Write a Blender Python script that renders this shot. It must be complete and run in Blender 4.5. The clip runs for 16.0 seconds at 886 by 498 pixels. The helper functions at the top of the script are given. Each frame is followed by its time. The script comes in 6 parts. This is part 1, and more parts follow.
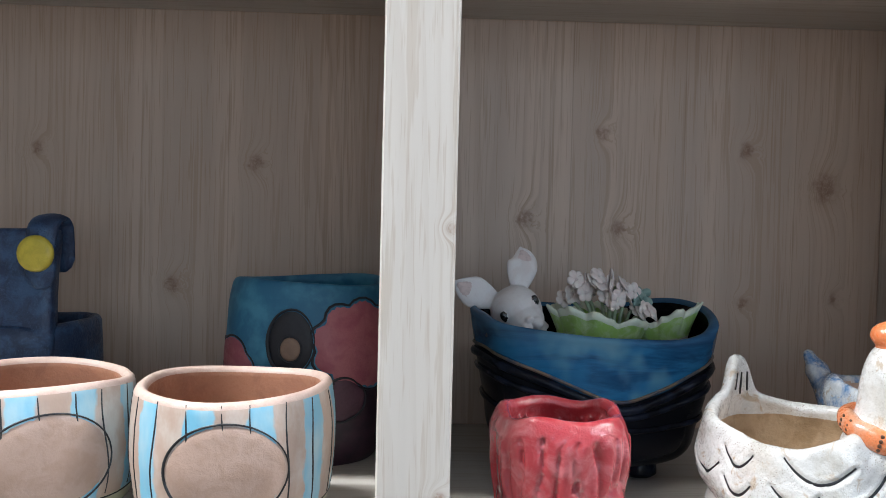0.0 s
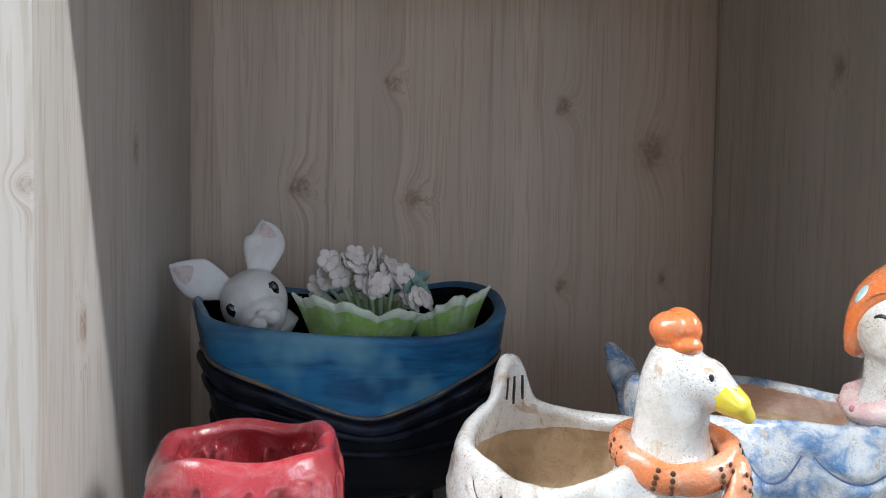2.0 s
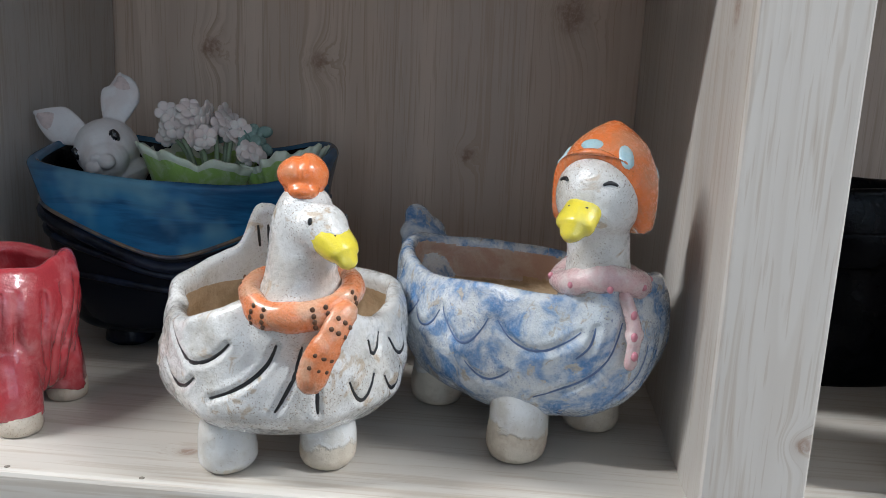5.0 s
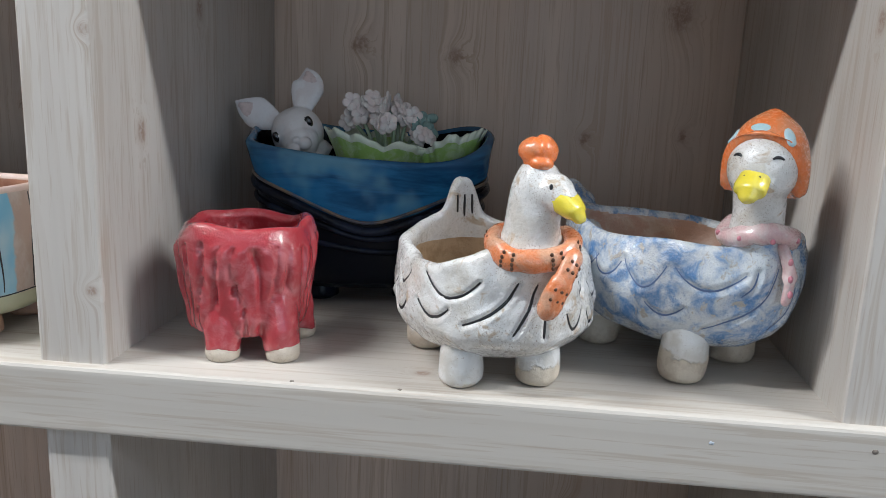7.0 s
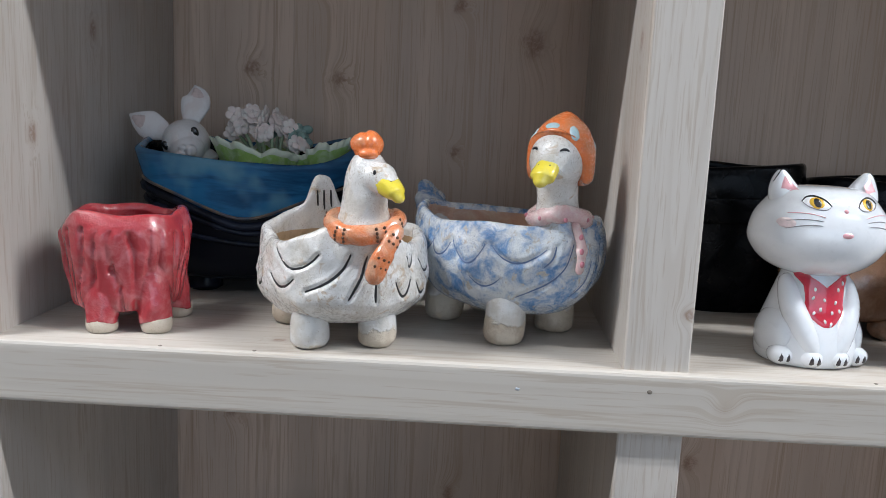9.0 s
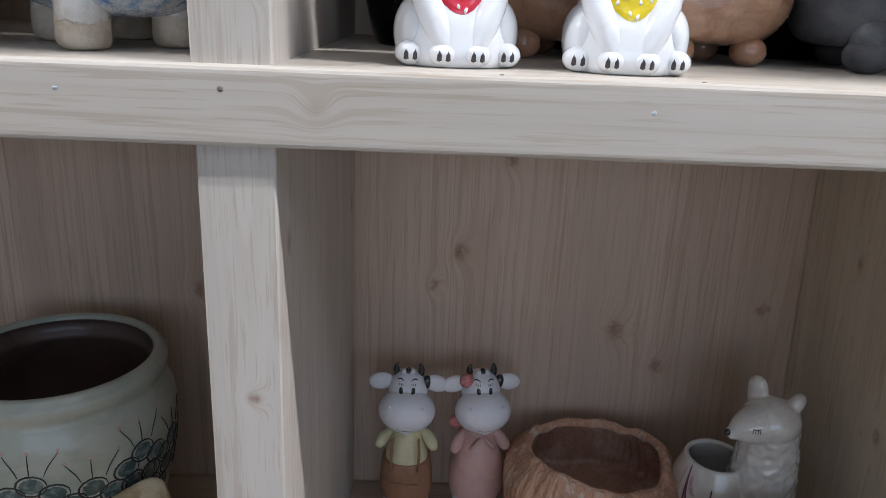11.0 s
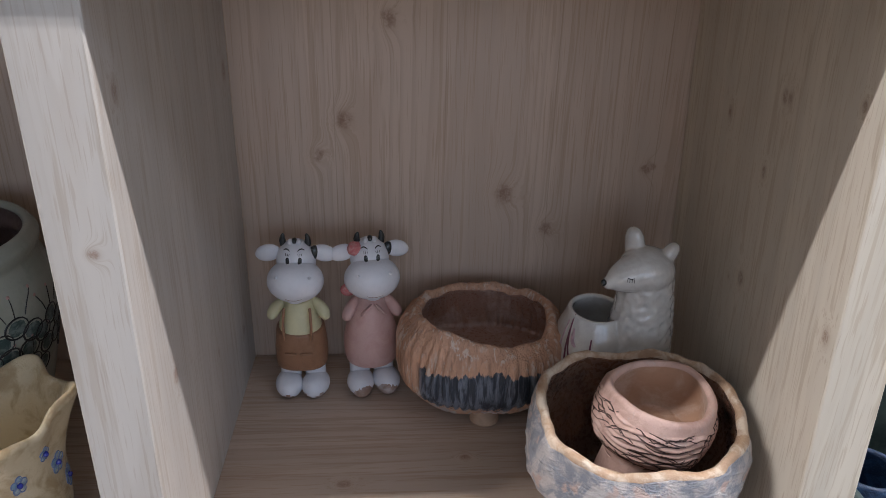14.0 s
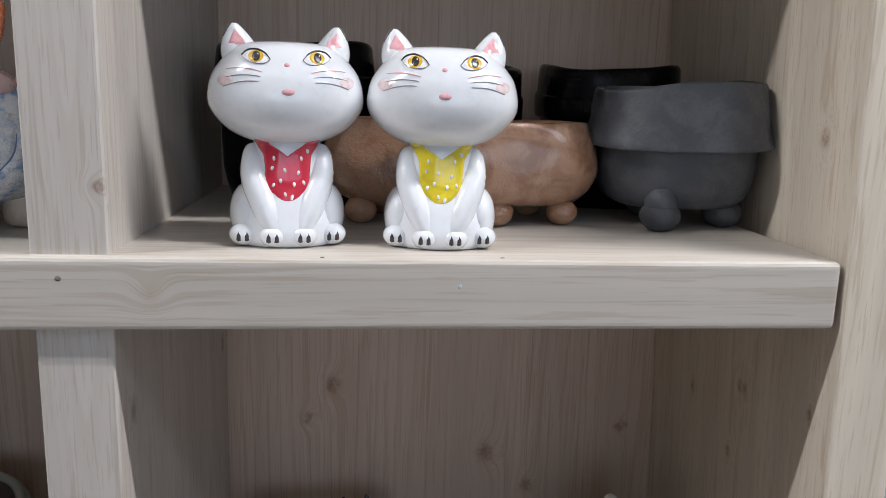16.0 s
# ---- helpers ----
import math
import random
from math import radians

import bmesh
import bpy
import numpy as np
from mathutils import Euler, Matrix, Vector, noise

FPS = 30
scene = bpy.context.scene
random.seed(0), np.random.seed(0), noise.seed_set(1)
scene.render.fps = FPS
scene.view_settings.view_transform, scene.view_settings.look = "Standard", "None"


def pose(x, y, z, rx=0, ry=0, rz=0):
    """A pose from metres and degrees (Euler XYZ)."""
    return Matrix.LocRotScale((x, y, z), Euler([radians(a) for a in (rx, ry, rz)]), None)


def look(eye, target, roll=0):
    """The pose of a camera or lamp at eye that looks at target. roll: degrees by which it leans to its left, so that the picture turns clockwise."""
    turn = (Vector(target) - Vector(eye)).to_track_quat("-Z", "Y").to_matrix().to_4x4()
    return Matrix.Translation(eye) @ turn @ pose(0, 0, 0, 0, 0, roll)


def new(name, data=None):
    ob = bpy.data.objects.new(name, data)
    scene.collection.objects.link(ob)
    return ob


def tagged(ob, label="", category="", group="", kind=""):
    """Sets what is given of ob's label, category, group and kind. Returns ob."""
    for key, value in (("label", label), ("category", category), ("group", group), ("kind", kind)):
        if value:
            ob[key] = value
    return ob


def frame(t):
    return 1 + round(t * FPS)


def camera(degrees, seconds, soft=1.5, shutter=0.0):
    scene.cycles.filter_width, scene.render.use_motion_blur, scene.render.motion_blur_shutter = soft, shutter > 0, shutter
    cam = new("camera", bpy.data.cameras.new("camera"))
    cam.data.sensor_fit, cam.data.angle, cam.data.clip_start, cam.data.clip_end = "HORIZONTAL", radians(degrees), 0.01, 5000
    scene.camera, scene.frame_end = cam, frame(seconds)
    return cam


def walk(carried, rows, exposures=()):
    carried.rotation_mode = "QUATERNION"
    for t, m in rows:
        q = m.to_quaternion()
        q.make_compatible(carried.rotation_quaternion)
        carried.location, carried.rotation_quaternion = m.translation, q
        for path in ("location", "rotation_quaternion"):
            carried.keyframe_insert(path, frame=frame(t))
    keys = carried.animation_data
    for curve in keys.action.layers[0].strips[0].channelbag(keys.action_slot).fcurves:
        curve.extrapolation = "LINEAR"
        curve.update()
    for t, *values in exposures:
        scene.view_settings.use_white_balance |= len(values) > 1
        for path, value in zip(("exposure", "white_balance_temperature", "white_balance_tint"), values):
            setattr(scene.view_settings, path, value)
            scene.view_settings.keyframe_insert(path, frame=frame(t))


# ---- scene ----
from mathutils.bvhtree import BVHTree
from mathutils.kdtree import KDTree

# ---------------------------------------------------------------- camera
cam = camera(59.4, 16.0, soft=0.7)
EXPOSURES = [(0.0, 0.28, 5650, 9), (1.5, 0.27, 5660, 9), (2.5, 0.21, 5670, 9), (3.0, -0.22, 5650, 9), (6.0, -0.18, 5630, 9), (9.0, -0.19, 5680, 11),
             (10.2, -0.21, 5700, 12), (12.5, 0.02, 5830, 16), (14.5, 0.02, 5830, 16), (16.0, -0.34, 5860, 14)]
METRES, EYE, TURN = 1.2, 1.38, -1.3
ROWS = [
    (0.0, 0.0, 0.0, 0.0, 0.04, -1.81, -1.39),
    (0.5, 0.0433, 0.0148, -0.0069, 1.46, -2.43, -0.45),
    (1.0, 0.0769, 0.0247, -0.0094, 1.73, -2.61, -0.24),
    (1.5, 0.0801, 0.0669, -0.0104, -1.04, -3.07, -0.48),
    (2.0, 0.0916, 0.1007, -0.0066, -7.02, -2.9, -0.94),
    (2.5, 0.1691, 0.1157, -0.0115, -3.13, -5.77, -0.92),
    (3.0, 0.2397, 0.104, -0.0168, 3.7, -10.18, -1.05),
    (5.5, 0.2697, 0.085, -0.0141, 6.52, -11.49, -2.57),
    (6.0, 0.2211, 0.0556, -0.0125, 6.82, -11.5, -2.64),
    (6.5, 0.1986, 0.0228, -0.0143, 7.13, -11.98, -2.52),
    (7.0, 0.1968, 0.0097, -0.0155, 7.1, -12.45, -2.39),
    (7.5, 0.1945, 0.0104, -0.0148, 7.08, -12.58, -2.28),
    (8.0, 0.19, -0.0086, -0.0233, 5.7, -12.3, -2.22),
    (8.5, 0.1926, -0.0464, -0.0212, 3.94, -9.64, -2.25),
    (9.0, 0.2574, -0.0513, -0.0315, 3.3, -9.24, -2.54),
    (9.5, 0.3344, -0.0533, -0.061, 2.93, -9.64, -2.5),
    (10.0, 0.3858, -0.0305, -0.0804, 2.77, -11.69, -2.47),
    (12.5, 0.4799, 0.0375, -0.1611, -0.75, -25.43, -1.61),
    (13.0, 0.4907, 0.0288, -0.1583, -1.36, -25.6, -1.47),
    (13.5, 0.4968, 0.0188, -0.1546, -1.94, -25.59, -1.42),
    (14.0, 0.4954, 0.0095, -0.1469, -2.53, -25.28, -1.22),
    (14.5, 0.4936, 0.0106, -0.1424, -3.13, -24.69, -1.3),
    (15.0, 0.497, 0.0098, -0.1311, -3.7, -22.05, -1.4),
    (15.5, 0.4923, 0.0017, -0.1035, -4.32, -16.51, -1.56),
    (16.0, 0.4849, -0.0086, -0.0776, -4.4, -11.35, -1.69),
]
walk(cam, [(t, pose(0, -0.387, EYE, 0, 0, TURN) @ pose(METRES * x, METRES * y, METRES * z, 90 + pitch, roll, yaw))
           for t, x, y, z, yaw, pitch, roll in ROWS], EXPOSURES)

# ---------------------------------------------------------------- light
world = bpy.data.worlds.new("sky")
scene.world = world
world.use_nodes = True
wn = world.node_tree
sky = wn.nodes.new("ShaderNodeTexSky")
sky.sky_type, sky.sun_disc = "NISHITA", False
sky.sun_elevation, sky.sun_rotation = radians(35), radians(200)
wn.links.new(sky.outputs[0], wn.nodes["Background"].inputs[0])
wn.nodes["Background"].inputs[1].default_value = 0.08


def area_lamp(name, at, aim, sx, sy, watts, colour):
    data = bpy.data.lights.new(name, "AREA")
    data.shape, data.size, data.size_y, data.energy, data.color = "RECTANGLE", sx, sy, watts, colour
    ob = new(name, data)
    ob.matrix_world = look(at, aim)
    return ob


CEILING = 2.55
TUBES = [(-1.0, -0.40), (1.7, -0.325)]          # ceiling fittings close to the shelves
BACK_FILL = [(0.2, -1.25), (2.0, -1.25)]         # unseen fill panels, added further back in the room
for (tx, ty), watts in zip(TUBES, (50, 48)):
    area_lamp("tube_light", (tx, ty, CEILING - 0.075), (tx, ty, 0), 1.2, 0.03, watts, (1.0, 0.945, 0.85))
# Broad cool fill for the shelf fronts, added without a known source.
for (tx, ty), watts in zip(BACK_FILL, (2, 7)):
    area_lamp("tube_light", (tx, ty, CEILING - 0.075), (tx, ty, 0), 1.2, 0.45, watts, (0.82, 0.91, 1.0))
# Wide cool fill from behind the camera, added; its window is never in view.
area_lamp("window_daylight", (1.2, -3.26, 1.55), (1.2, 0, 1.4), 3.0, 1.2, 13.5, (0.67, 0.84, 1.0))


# ---------------------------------------------------------------- materials
def mat_base(name):
    m = bpy.data.materials.new(name)
    m.use_nodes = True
    return m, m.node_tree, m.node_tree.nodes["Principled BSDF"]


def add(nt, kind, **inputs):
    n = nt.nodes.new("ShaderNode" + kind)
    for k, v in inputs.items():
        key = int(k[1:]) if k[0] == "i" and k[1:].isdigit() else k.replace("_", " ")
        if isinstance(v, bpy.types.NodeSocket):
            nt.links.new(v, n.inputs[key])
        else:
            n.inputs[key].default_value = v
    return n


def rgba(c):
    return (c[0], c[1], c[2], 1.0)


def math_node(nt, op, a, b=None, c=None, clamp=False):
    n = nt.nodes.new("ShaderNodeMath")
    n.operation, n.use_clamp = op, clamp
    for i, v in enumerate((a, b, c)):
        if v is None:
            continue
        if isinstance(v, bpy.types.NodeSocket):
            nt.links.new(v, n.inputs[i])
        else:
            n.inputs[i].default_value = v
    return n.outputs[0]


def step(nt, v, lo, hi, a=0.0, b=1.0):
    n = nt.nodes.new("ShaderNodeMapRange")
    n.interpolation_type = "SMOOTHSTEP"
    nt.links.new(v, n.inputs[0])
    for i, x in enumerate((lo, hi, a, b)):
        n.inputs[i + 1].default_value = x
    return n.outputs[0]


def mix(nt, fac, a, b, blend="MIX"):
    n = nt.nodes.new("ShaderNodeMix")
    n.data_type, n.blend_type = "RGBA", blend
    for i, v in ((0, fac), (6, a), (7, b)):
        if isinstance(v, bpy.types.NodeSocket):
            nt.links.new(v, n.inputs[i])
        else:
            n.inputs[i].default_value = v if i == 0 else rgba(v)
    return n.outputs[2]


def coords(nt, scale=(1, 1, 1), offset=(0, 0, 0)):
    tc = nt.nodes.new("ShaderNodeTexCoord")
    mp = nt.nodes.new("ShaderNodeMapping")
    nt.links.new(tc.outputs["Object"], mp.inputs[0])
    mp.inputs["Scale"].default_value = scale
    mp.inputs["Location"].default_value = offset
    return mp.outputs[0]


def noise_tex(nt, vec, scale, detail=4, rough=0.55, distort=0.0):
    n = add(nt, "TexNoise", Vector=vec, Scale=scale, Detail=detail, Roughness=rough, Distortion=distort)
    return n.outputs["Fac"]


def bump(nt, bsdf, height, strength, dist=0.001):
    b = add(nt, "Bump", Strength=strength, Distance=dist, Height=height)
    nt.links.new(b.outputs[0], bsdf.inputs["Normal"])


def wood(name, axis, knots=(), tone=(0.66, 0.585, 0.49), seed=0.0, grain=1.0, along=0.045, stave=0.0, rings=0.3):
    """Whitewashed pine, grain along axis 0, 1 or 2. knots: (u, w, size) in the plane across x and z (or x and y)."""
    m, nt, bsdf = mat_base(name)
    sc = [1.0, 1.0, 1.0]
    sc[axis] = along
    tc = nt.nodes.new("ShaderNodeTexCoord")
    sep = add(nt, "SeparateXYZ", i0=tc.outputs["Object"])
    across = 0 if axis == 2 else 2
    knot = None
    ragged = math_node(nt, "MULTIPLY", math_node(nt, "SUBTRACT", noise_tex(nt, tc.outputs["Object"], 110, 3, 0.6), 0.5), 0.017)
    for place in knots:
        if len(place) == 4:          # a knot inside an upright: (x, y, z, size)
            x, y, z, size = place
            far = nt.nodes.new("ShaderNodeVectorMath")
            far.operation = "SUBTRACT"
            nt.links.new(tc.outputs["Object"], far.inputs[0])
            far.inputs[1].default_value = (x, y, z)
            squeeze = nt.nodes.new("ShaderNodeVectorMath")
            squeeze.operation = "MULTIPLY"
            nt.links.new(far.outputs[0], squeeze.inputs[0])
            squeeze.inputs[1].default_value = (0.7 / size, 1 / size, 0.72 / size)
            dot = nt.nodes.new("ShaderNodeVectorMath")
            dot.operation = "DOT_PRODUCT"
            nt.links.new(squeeze.outputs[0], dot.inputs[0])
            nt.links.new(squeeze.outputs[0], dot.inputs[1])
            d2 = math_node(nt, "ADD", dot.outputs["Value"], math_node(nt, "MULTIPLY", ragged, 60))
            k = math_node(nt, "POWER", 2.718, math_node(nt, "MULTIPLY", d2, -0.22))
            knot = k if knot is None else math_node(nt, "MAXIMUM", knot, k)
            continue
        u, w, size = place
        size *= 1.15
        du = math_node(nt, "DIVIDE", math_node(nt, "ADD", math_node(nt, "SUBTRACT", sep.outputs[across], u), ragged), size)
        dw = math_node(nt, "DIVIDE", math_node(nt, "SUBTRACT", sep.outputs[axis], w), size * 1.35)
        d2 = math_node(nt, "ADD", math_node(nt, "MULTIPLY", du, du), math_node(nt, "MULTIPLY", dw, dw))
        k = math_node(nt, "POWER", 2.718, math_node(nt, "MULTIPLY", d2, -0.22))
        knot = k if knot is None else math_node(nt, "MAXIMUM", knot, k)
    vec = tc.outputs["Object"]
    if knot is not None:
        push = add(nt, "CombineXYZ")
        nt.links.new(math_node(nt, "MULTIPLY", knot, 0.013), push.inputs[across])
        va = nt.nodes.new("ShaderNodeVectorMath")
        va.operation = "ADD"
        nt.links.new(vec, va.inputs[0])
        nt.links.new(push.outputs[0], va.inputs[1])
        vec = va.outputs[0]
    mp = nt.nodes.new("ShaderNodeMapping")
    nt.links.new(vec, mp.inputs[0])
    mp.inputs["Scale"].default_value = sc
    mp.inputs["Location"].default_value = (seed, seed * 1.7, seed * 0.6)
    wide = noise_tex(nt, mp.outputs[0], 22, 3, 0.5, 0.6)
    fine = noise_tex(nt, mp.outputs[0], 170, 3, 0.6, 0.4)
    hair = noise_tex(nt, mp.outputs[0], 620, 2, 0.5)
    stain = noise_tex(nt, coords(nt, (1, 1, 1), (seed, 0, 3)), 7, 3)
    # growth rings: the contour lines of a slow field drawn out along the grain
    field = noise_tex(nt, mp.outputs[0], 11, 1, 0.4, 0.5)
    turn = math_node(nt, "FRACT", math_node(nt, "MULTIPLY", field, 17.0))
    ring = math_node(nt, "MULTIPLY", step(nt, turn, 0.45, 0.93), step(nt, turn, 1.0, 0.93))
    ring = math_node(nt, "MULTIPLY", ring, step(nt, wide, 0.30, 0.62, 0.25, 1.0))
    base = mix(nt, step(nt, wide, 0.32, 0.68), [c * (1 - 0.14 * grain) for c in tone], [c * 1.03 for c in tone])
    base = mix(nt, math_node(nt, "MULTIPLY", step(nt, fine, 0.54, 0.64), 0.55 * grain), base, (tone[0] * 0.70, tone[1] * 0.62, tone[2] * 0.53))
    base = mix(nt, math_node(nt, "MULTIPLY", step(nt, hair, 0.56, 0.66), 0.50 * grain), base, (tone[0] * 0.70, tone[1] * 0.61, tone[2] * 0.52))
    base = mix(nt, math_node(nt, "MULTIPLY", ring, rings), base, (tone[0] * 0.58, tone[1] * 0.48, tone[2] * 0.39))
    base = mix(nt, math_node(nt, "MULTIPLY", step(nt, stain, 0.45, 0.75), 0.16), base, (tone[0] * 1.12, tone[1] * 1.13, tone[2] * 1.17))
    if stave:
        # glued staves, each with its own tone, and a hairline joint between them
        place = math_node(nt, "DIVIDE", math_node(nt, "ADD", sep.outputs[across], 7.114), stave)
        number = math_node(nt, "FLOOR", place)
        pick = nt.nodes.new("ShaderNodeTexWhiteNoise")
        pick.noise_dimensions = "1D"
        nt.links.new(number, pick.inputs["W"])
        base = mix(nt, math_node(nt, "MULTIPLY", pick.outputs["Value"], 0.30), base, (tone[0] * 0.78, tone[1] * 0.72, tone[2] * 0.66))
        gap = step(nt, math_node(nt, "ABSOLUTE", math_node(nt, "SUBTRACT", math_node(nt, "FRACT", place), 0.5)), 0.4935, 0.4975)
        base = mix(nt, math_node(nt, "MULTIPLY", gap, 0.35), base, (tone[0] * 0.5, tone[1] * 0.42, tone[2] * 0.34))
    if knot is not None:
        crack = step(nt, noise_tex(nt, tc.outputs["Object"], 260, 4, 0.7, 0.8), 0.36, 0.60, 0.25, 1.0)
        core = math_node(nt, "MULTIPLY", step(nt, knot, 0.66, 0.98), crack)
        halo = math_node(nt, "MULTIPLY", step(nt, knot, 0.30, 0.95), 0.30)
        base = mix(nt, halo, base, (tone[0] * 0.58, tone[1] * 0.47, tone[2] * 0.38))
        base = mix(nt, math_node(nt, "MULTIPLY", core, 0.60), base, (0.21, 0.095, 0.05))
    nt.links.new(base, bsdf.inputs["Base Color"])
    nt.links.new(step(nt, wide, 0.2, 0.8, 0.42, 0.55), bsdf.inputs["Roughness"])
    bump(nt, bsdf, math_node(nt, "ADD", fine, math_node(nt, "MULTIPLY", hair, 0.5)), 0.10, 0.0006)
    return m


def ceramic(name, colour, second=None, rough=0.3, coat=0.0, scale=60, speck=None, speck_amt=0.6, relief=0.25, lo=0.42, hi=0.65, worn=None, metal=0.0):
    """Clay, glaze or paint: two tones, fine specks, hand-made relief."""
    m, nt, bsdf = mat_base(name)
    v = coords(nt)
    big = noise_tex(nt, v, scale, 5, 0.6, 0.5)
    small = noise_tex(nt, v, scale * 9, 3, 0.6)
    second = second or [c * 0.82 for c in colour]
    base = mix(nt, step(nt, big, lo, hi), colour, second)
    base = mix(nt, math_node(nt, "MULTIPLY", step(nt, small, 0.5, 0.75), 0.22), base, [c * 0.75 for c in colour])
    if worn:
        patch = noise_tex(nt, v, scale * 1.7, 4, 0.65, 0.8)
        base = mix(nt, step(nt, patch, 0.58, 0.66), base, worn)
    if speck:
        dots = noise_tex(nt, v, 1500, 2, 0.5)
        flock = step(nt, noise_tex(nt, coords(nt, (1, 1, 1), (2, 5, 1)), 38, 4, 0.65), 0.40, 0.66, 0.15, 1.0)
        base = mix(nt, math_node(nt, "MULTIPLY", math_node(nt, "MULTIPLY", step(nt, dots, 0.58, 0.68), flock), speck_amt), base, speck)
    nt.links.new(base, bsdf.inputs["Base Color"])
    nt.links.new(step(nt, small, 0.3, 0.7, rough * 0.8, min(1, rough * 1.25)), bsdf.inputs["Roughness"])
    bsdf.inputs["Coat Weight"].default_value = coat
    bsdf.inputs["Coat Roughness"].default_value = 0.07
    bsdf.inputs["Metallic"].default_value = metal
    bump(nt, bsdf, math_node(nt, "ADD", big, math_node(nt, "MULTIPLY", small, 0.3)), relief, 0.0025)
    return m


def paint(name, colour, rough=0.35, coat=0.0):
    m, nt, bsdf = mat_base(name)
    n = noise_tex(nt, coords(nt), 300, 3)
    nt.links.new(mix(nt, step(nt, n, 0.4, 0.7), colour, [c * 0.8 for c in colour]), bsdf.inputs["Base Color"])
    bsdf.inputs["Roughness"].default_value = rough
    bsdf.inputs["Coat Weight"].default_value = coat
    return m


BACK_KNOTS = [(0.175, 1.379, 0.0050), (0.292, 1.454, 0.0045), (0.365, 1.421, 0.0085), (0.292, 1.313, 0.0034), (0.378, 1.320, 0.0034), (0.090, 1.387, 0.0048),
              (-0.155, 1.431, 0.0045), (-0.229, 1.320, 0.005), (-0.35, 1.44, 0.004), (0.554, 1.001, 0.0052), (0.708, 0.927, 0.0062), (0.528, 0.967, 0.0036),
              (0.752, 0.889, 0.0040), (0.850, 0.954, 0.0042), (0.303, 0.952, 0.005), (0.070, 1.033, 0.005), (0.159, 1.466, 0.0040), (0.597, 1.094, 0.0050)]
WOOD_BACK = wood("pine_back", 2, BACK_KNOTS, tone=(0.67, 0.53, 0.425), seed=1.3, grain=1.10, along=0.028, stave=0.1035, rings=0.30)
POST_KNOTS = [(0.449, 0.033, 1.099, 0.0042), (0.449, 0.063, 0.896, 0.0040), (0.433, 0.006, 1.015, 0.0022), (0.452, 0.300, 1.052, 0.0055), (0.452, 0.277, 0.803, 0.0035),
              (0.447, 0.178, 0.841, 0.0030), (0.445, 0.006, 1.234, 0.0022), (0.409, 0.034, 1.397, 0.0040), (0.409, 0.16, 1.46, 0.0055),
              (0.015, 0.060, 1.323, 0.0044), (0.013, 0.006, 1.378, 0.0017), (0.010, 0.006, 1.240, 0.0020), (0.015, 0.151, 1.400, 0.0050)]
SIDE_KNOTS = [(0.872, 0.146, 0.922, 0.0046), (0.868, 0.124, 1.075, 0.0036), (0.872, 0.137, 1.015, 0.0034), (0.872, 0.216, 1.039, 0.0040), (0.872, 0.169, 0.912, 0.0030),
              (0.868, 0.012, 0.950, 0.0036), (0.863, 0.025, 1.094, 0.0028), (0.860, 0.036, 1.267, 0.0045), (0.866, 0.116, 1.075, 0.0034)]
BOARD_KNOTS = [(0.19, 0.03, 1.198, 0.0030), (0.47, 0.004, 1.178, 0.0034), (0.555, 0.12, 0.745, 0.0035), (0.66, 0.15, 0.745, 0.0025)]
WOOD_POST = wood("pine_post", 2, POST_KNOTS, tone=(0.575, 0.535, 0.49), seed=4.1, grain=0.85, rings=0.15)
WOOD_SIDE = wood("pine_side", 2, SIDE_KNOTS, tone=(0.70, 0.63, 0.52), seed=7.7, grain=0.9, rings=0.10)
WOOD_BOARD = wood("pine_board", 0, BOARD_KNOTS, tone=(0.57, 0.53, 0.475), seed=2.9, grain=0.85, along=0.03, rings=0.16)
WOOD_LOW = wood("pine_low_board", 0, BOARD_KNOTS, tone=(0.58, 0.45, 0.35), seed=6.4, grain=1.15, rings=0.45)
WALL_PAINT = paint("wall_paint", (0.45, 0.46, 0.47), 0.7)
CEIL_PAINT = paint("ceiling_paint", (0.80, 0.80, 0.78), 0.8)
FLOOR_MAT = ceramic("floor_vinyl", (0.30, 0.26, 0.22), (0.24, 0.21, 0.18), 0.45, scale=4, relief=0.02)


# ---------------------------------------------------------------- mesh helpers
def part(name, bm, material, parent=None, label="", smooth=True):
    mesh = bpy.data.meshes.new(name)
    bmesh.ops.recalc_face_normals(bm, faces=bm.faces)
    for f in bm.faces:
        f.smooth = smooth
    bm.to_mesh(mesh)
    bm.free()
    for m in material if isinstance(material, (list, tuple)) else [material]:
        mesh.materials.append(m)
    ob = new(name, mesh)
    if parent is not None:
        ob.parent = parent
    if label:
        tagged(ob, label)
    return ob


def thing(name, at, turn, label, category, group=""):
    """An empty at the base of a thing; its parts are built in its own axes, facing -y."""
    ob = new(name)
    ob.empty_display_size = 0.02
    ob.matrix_world = pose(*at, 0, 0, turn)
    return tagged(ob, label, category, group)


def box(bm, x0, x1, y0, y1, z0, z1, bevel=0.0, segs=2):
    made = bmesh.ops.create_cube(bm, size=1)["verts"]
    for v in made:
        v.co = Vector((x0 + (v.co.x + 0.5) * (x1 - x0), y0 + (v.co.y + 0.5) * (y1 - y0), z0 + (v.co.z + 0.5) * (z1 - z0)))
    if bevel:
        edges = {e for v in made for e in v.link_edges}
        bmesh.ops.bevel(bm, geom=list(edges), offset=bevel, segments=segs, affect="EDGES", profile=0.6)
    return made


def wobble(p, scale, amount, seed=0.0):
    return amount * noise.noise(Vector((p.x * scale + seed, p.y * scale - seed, p.z * scale + 2 * seed)))


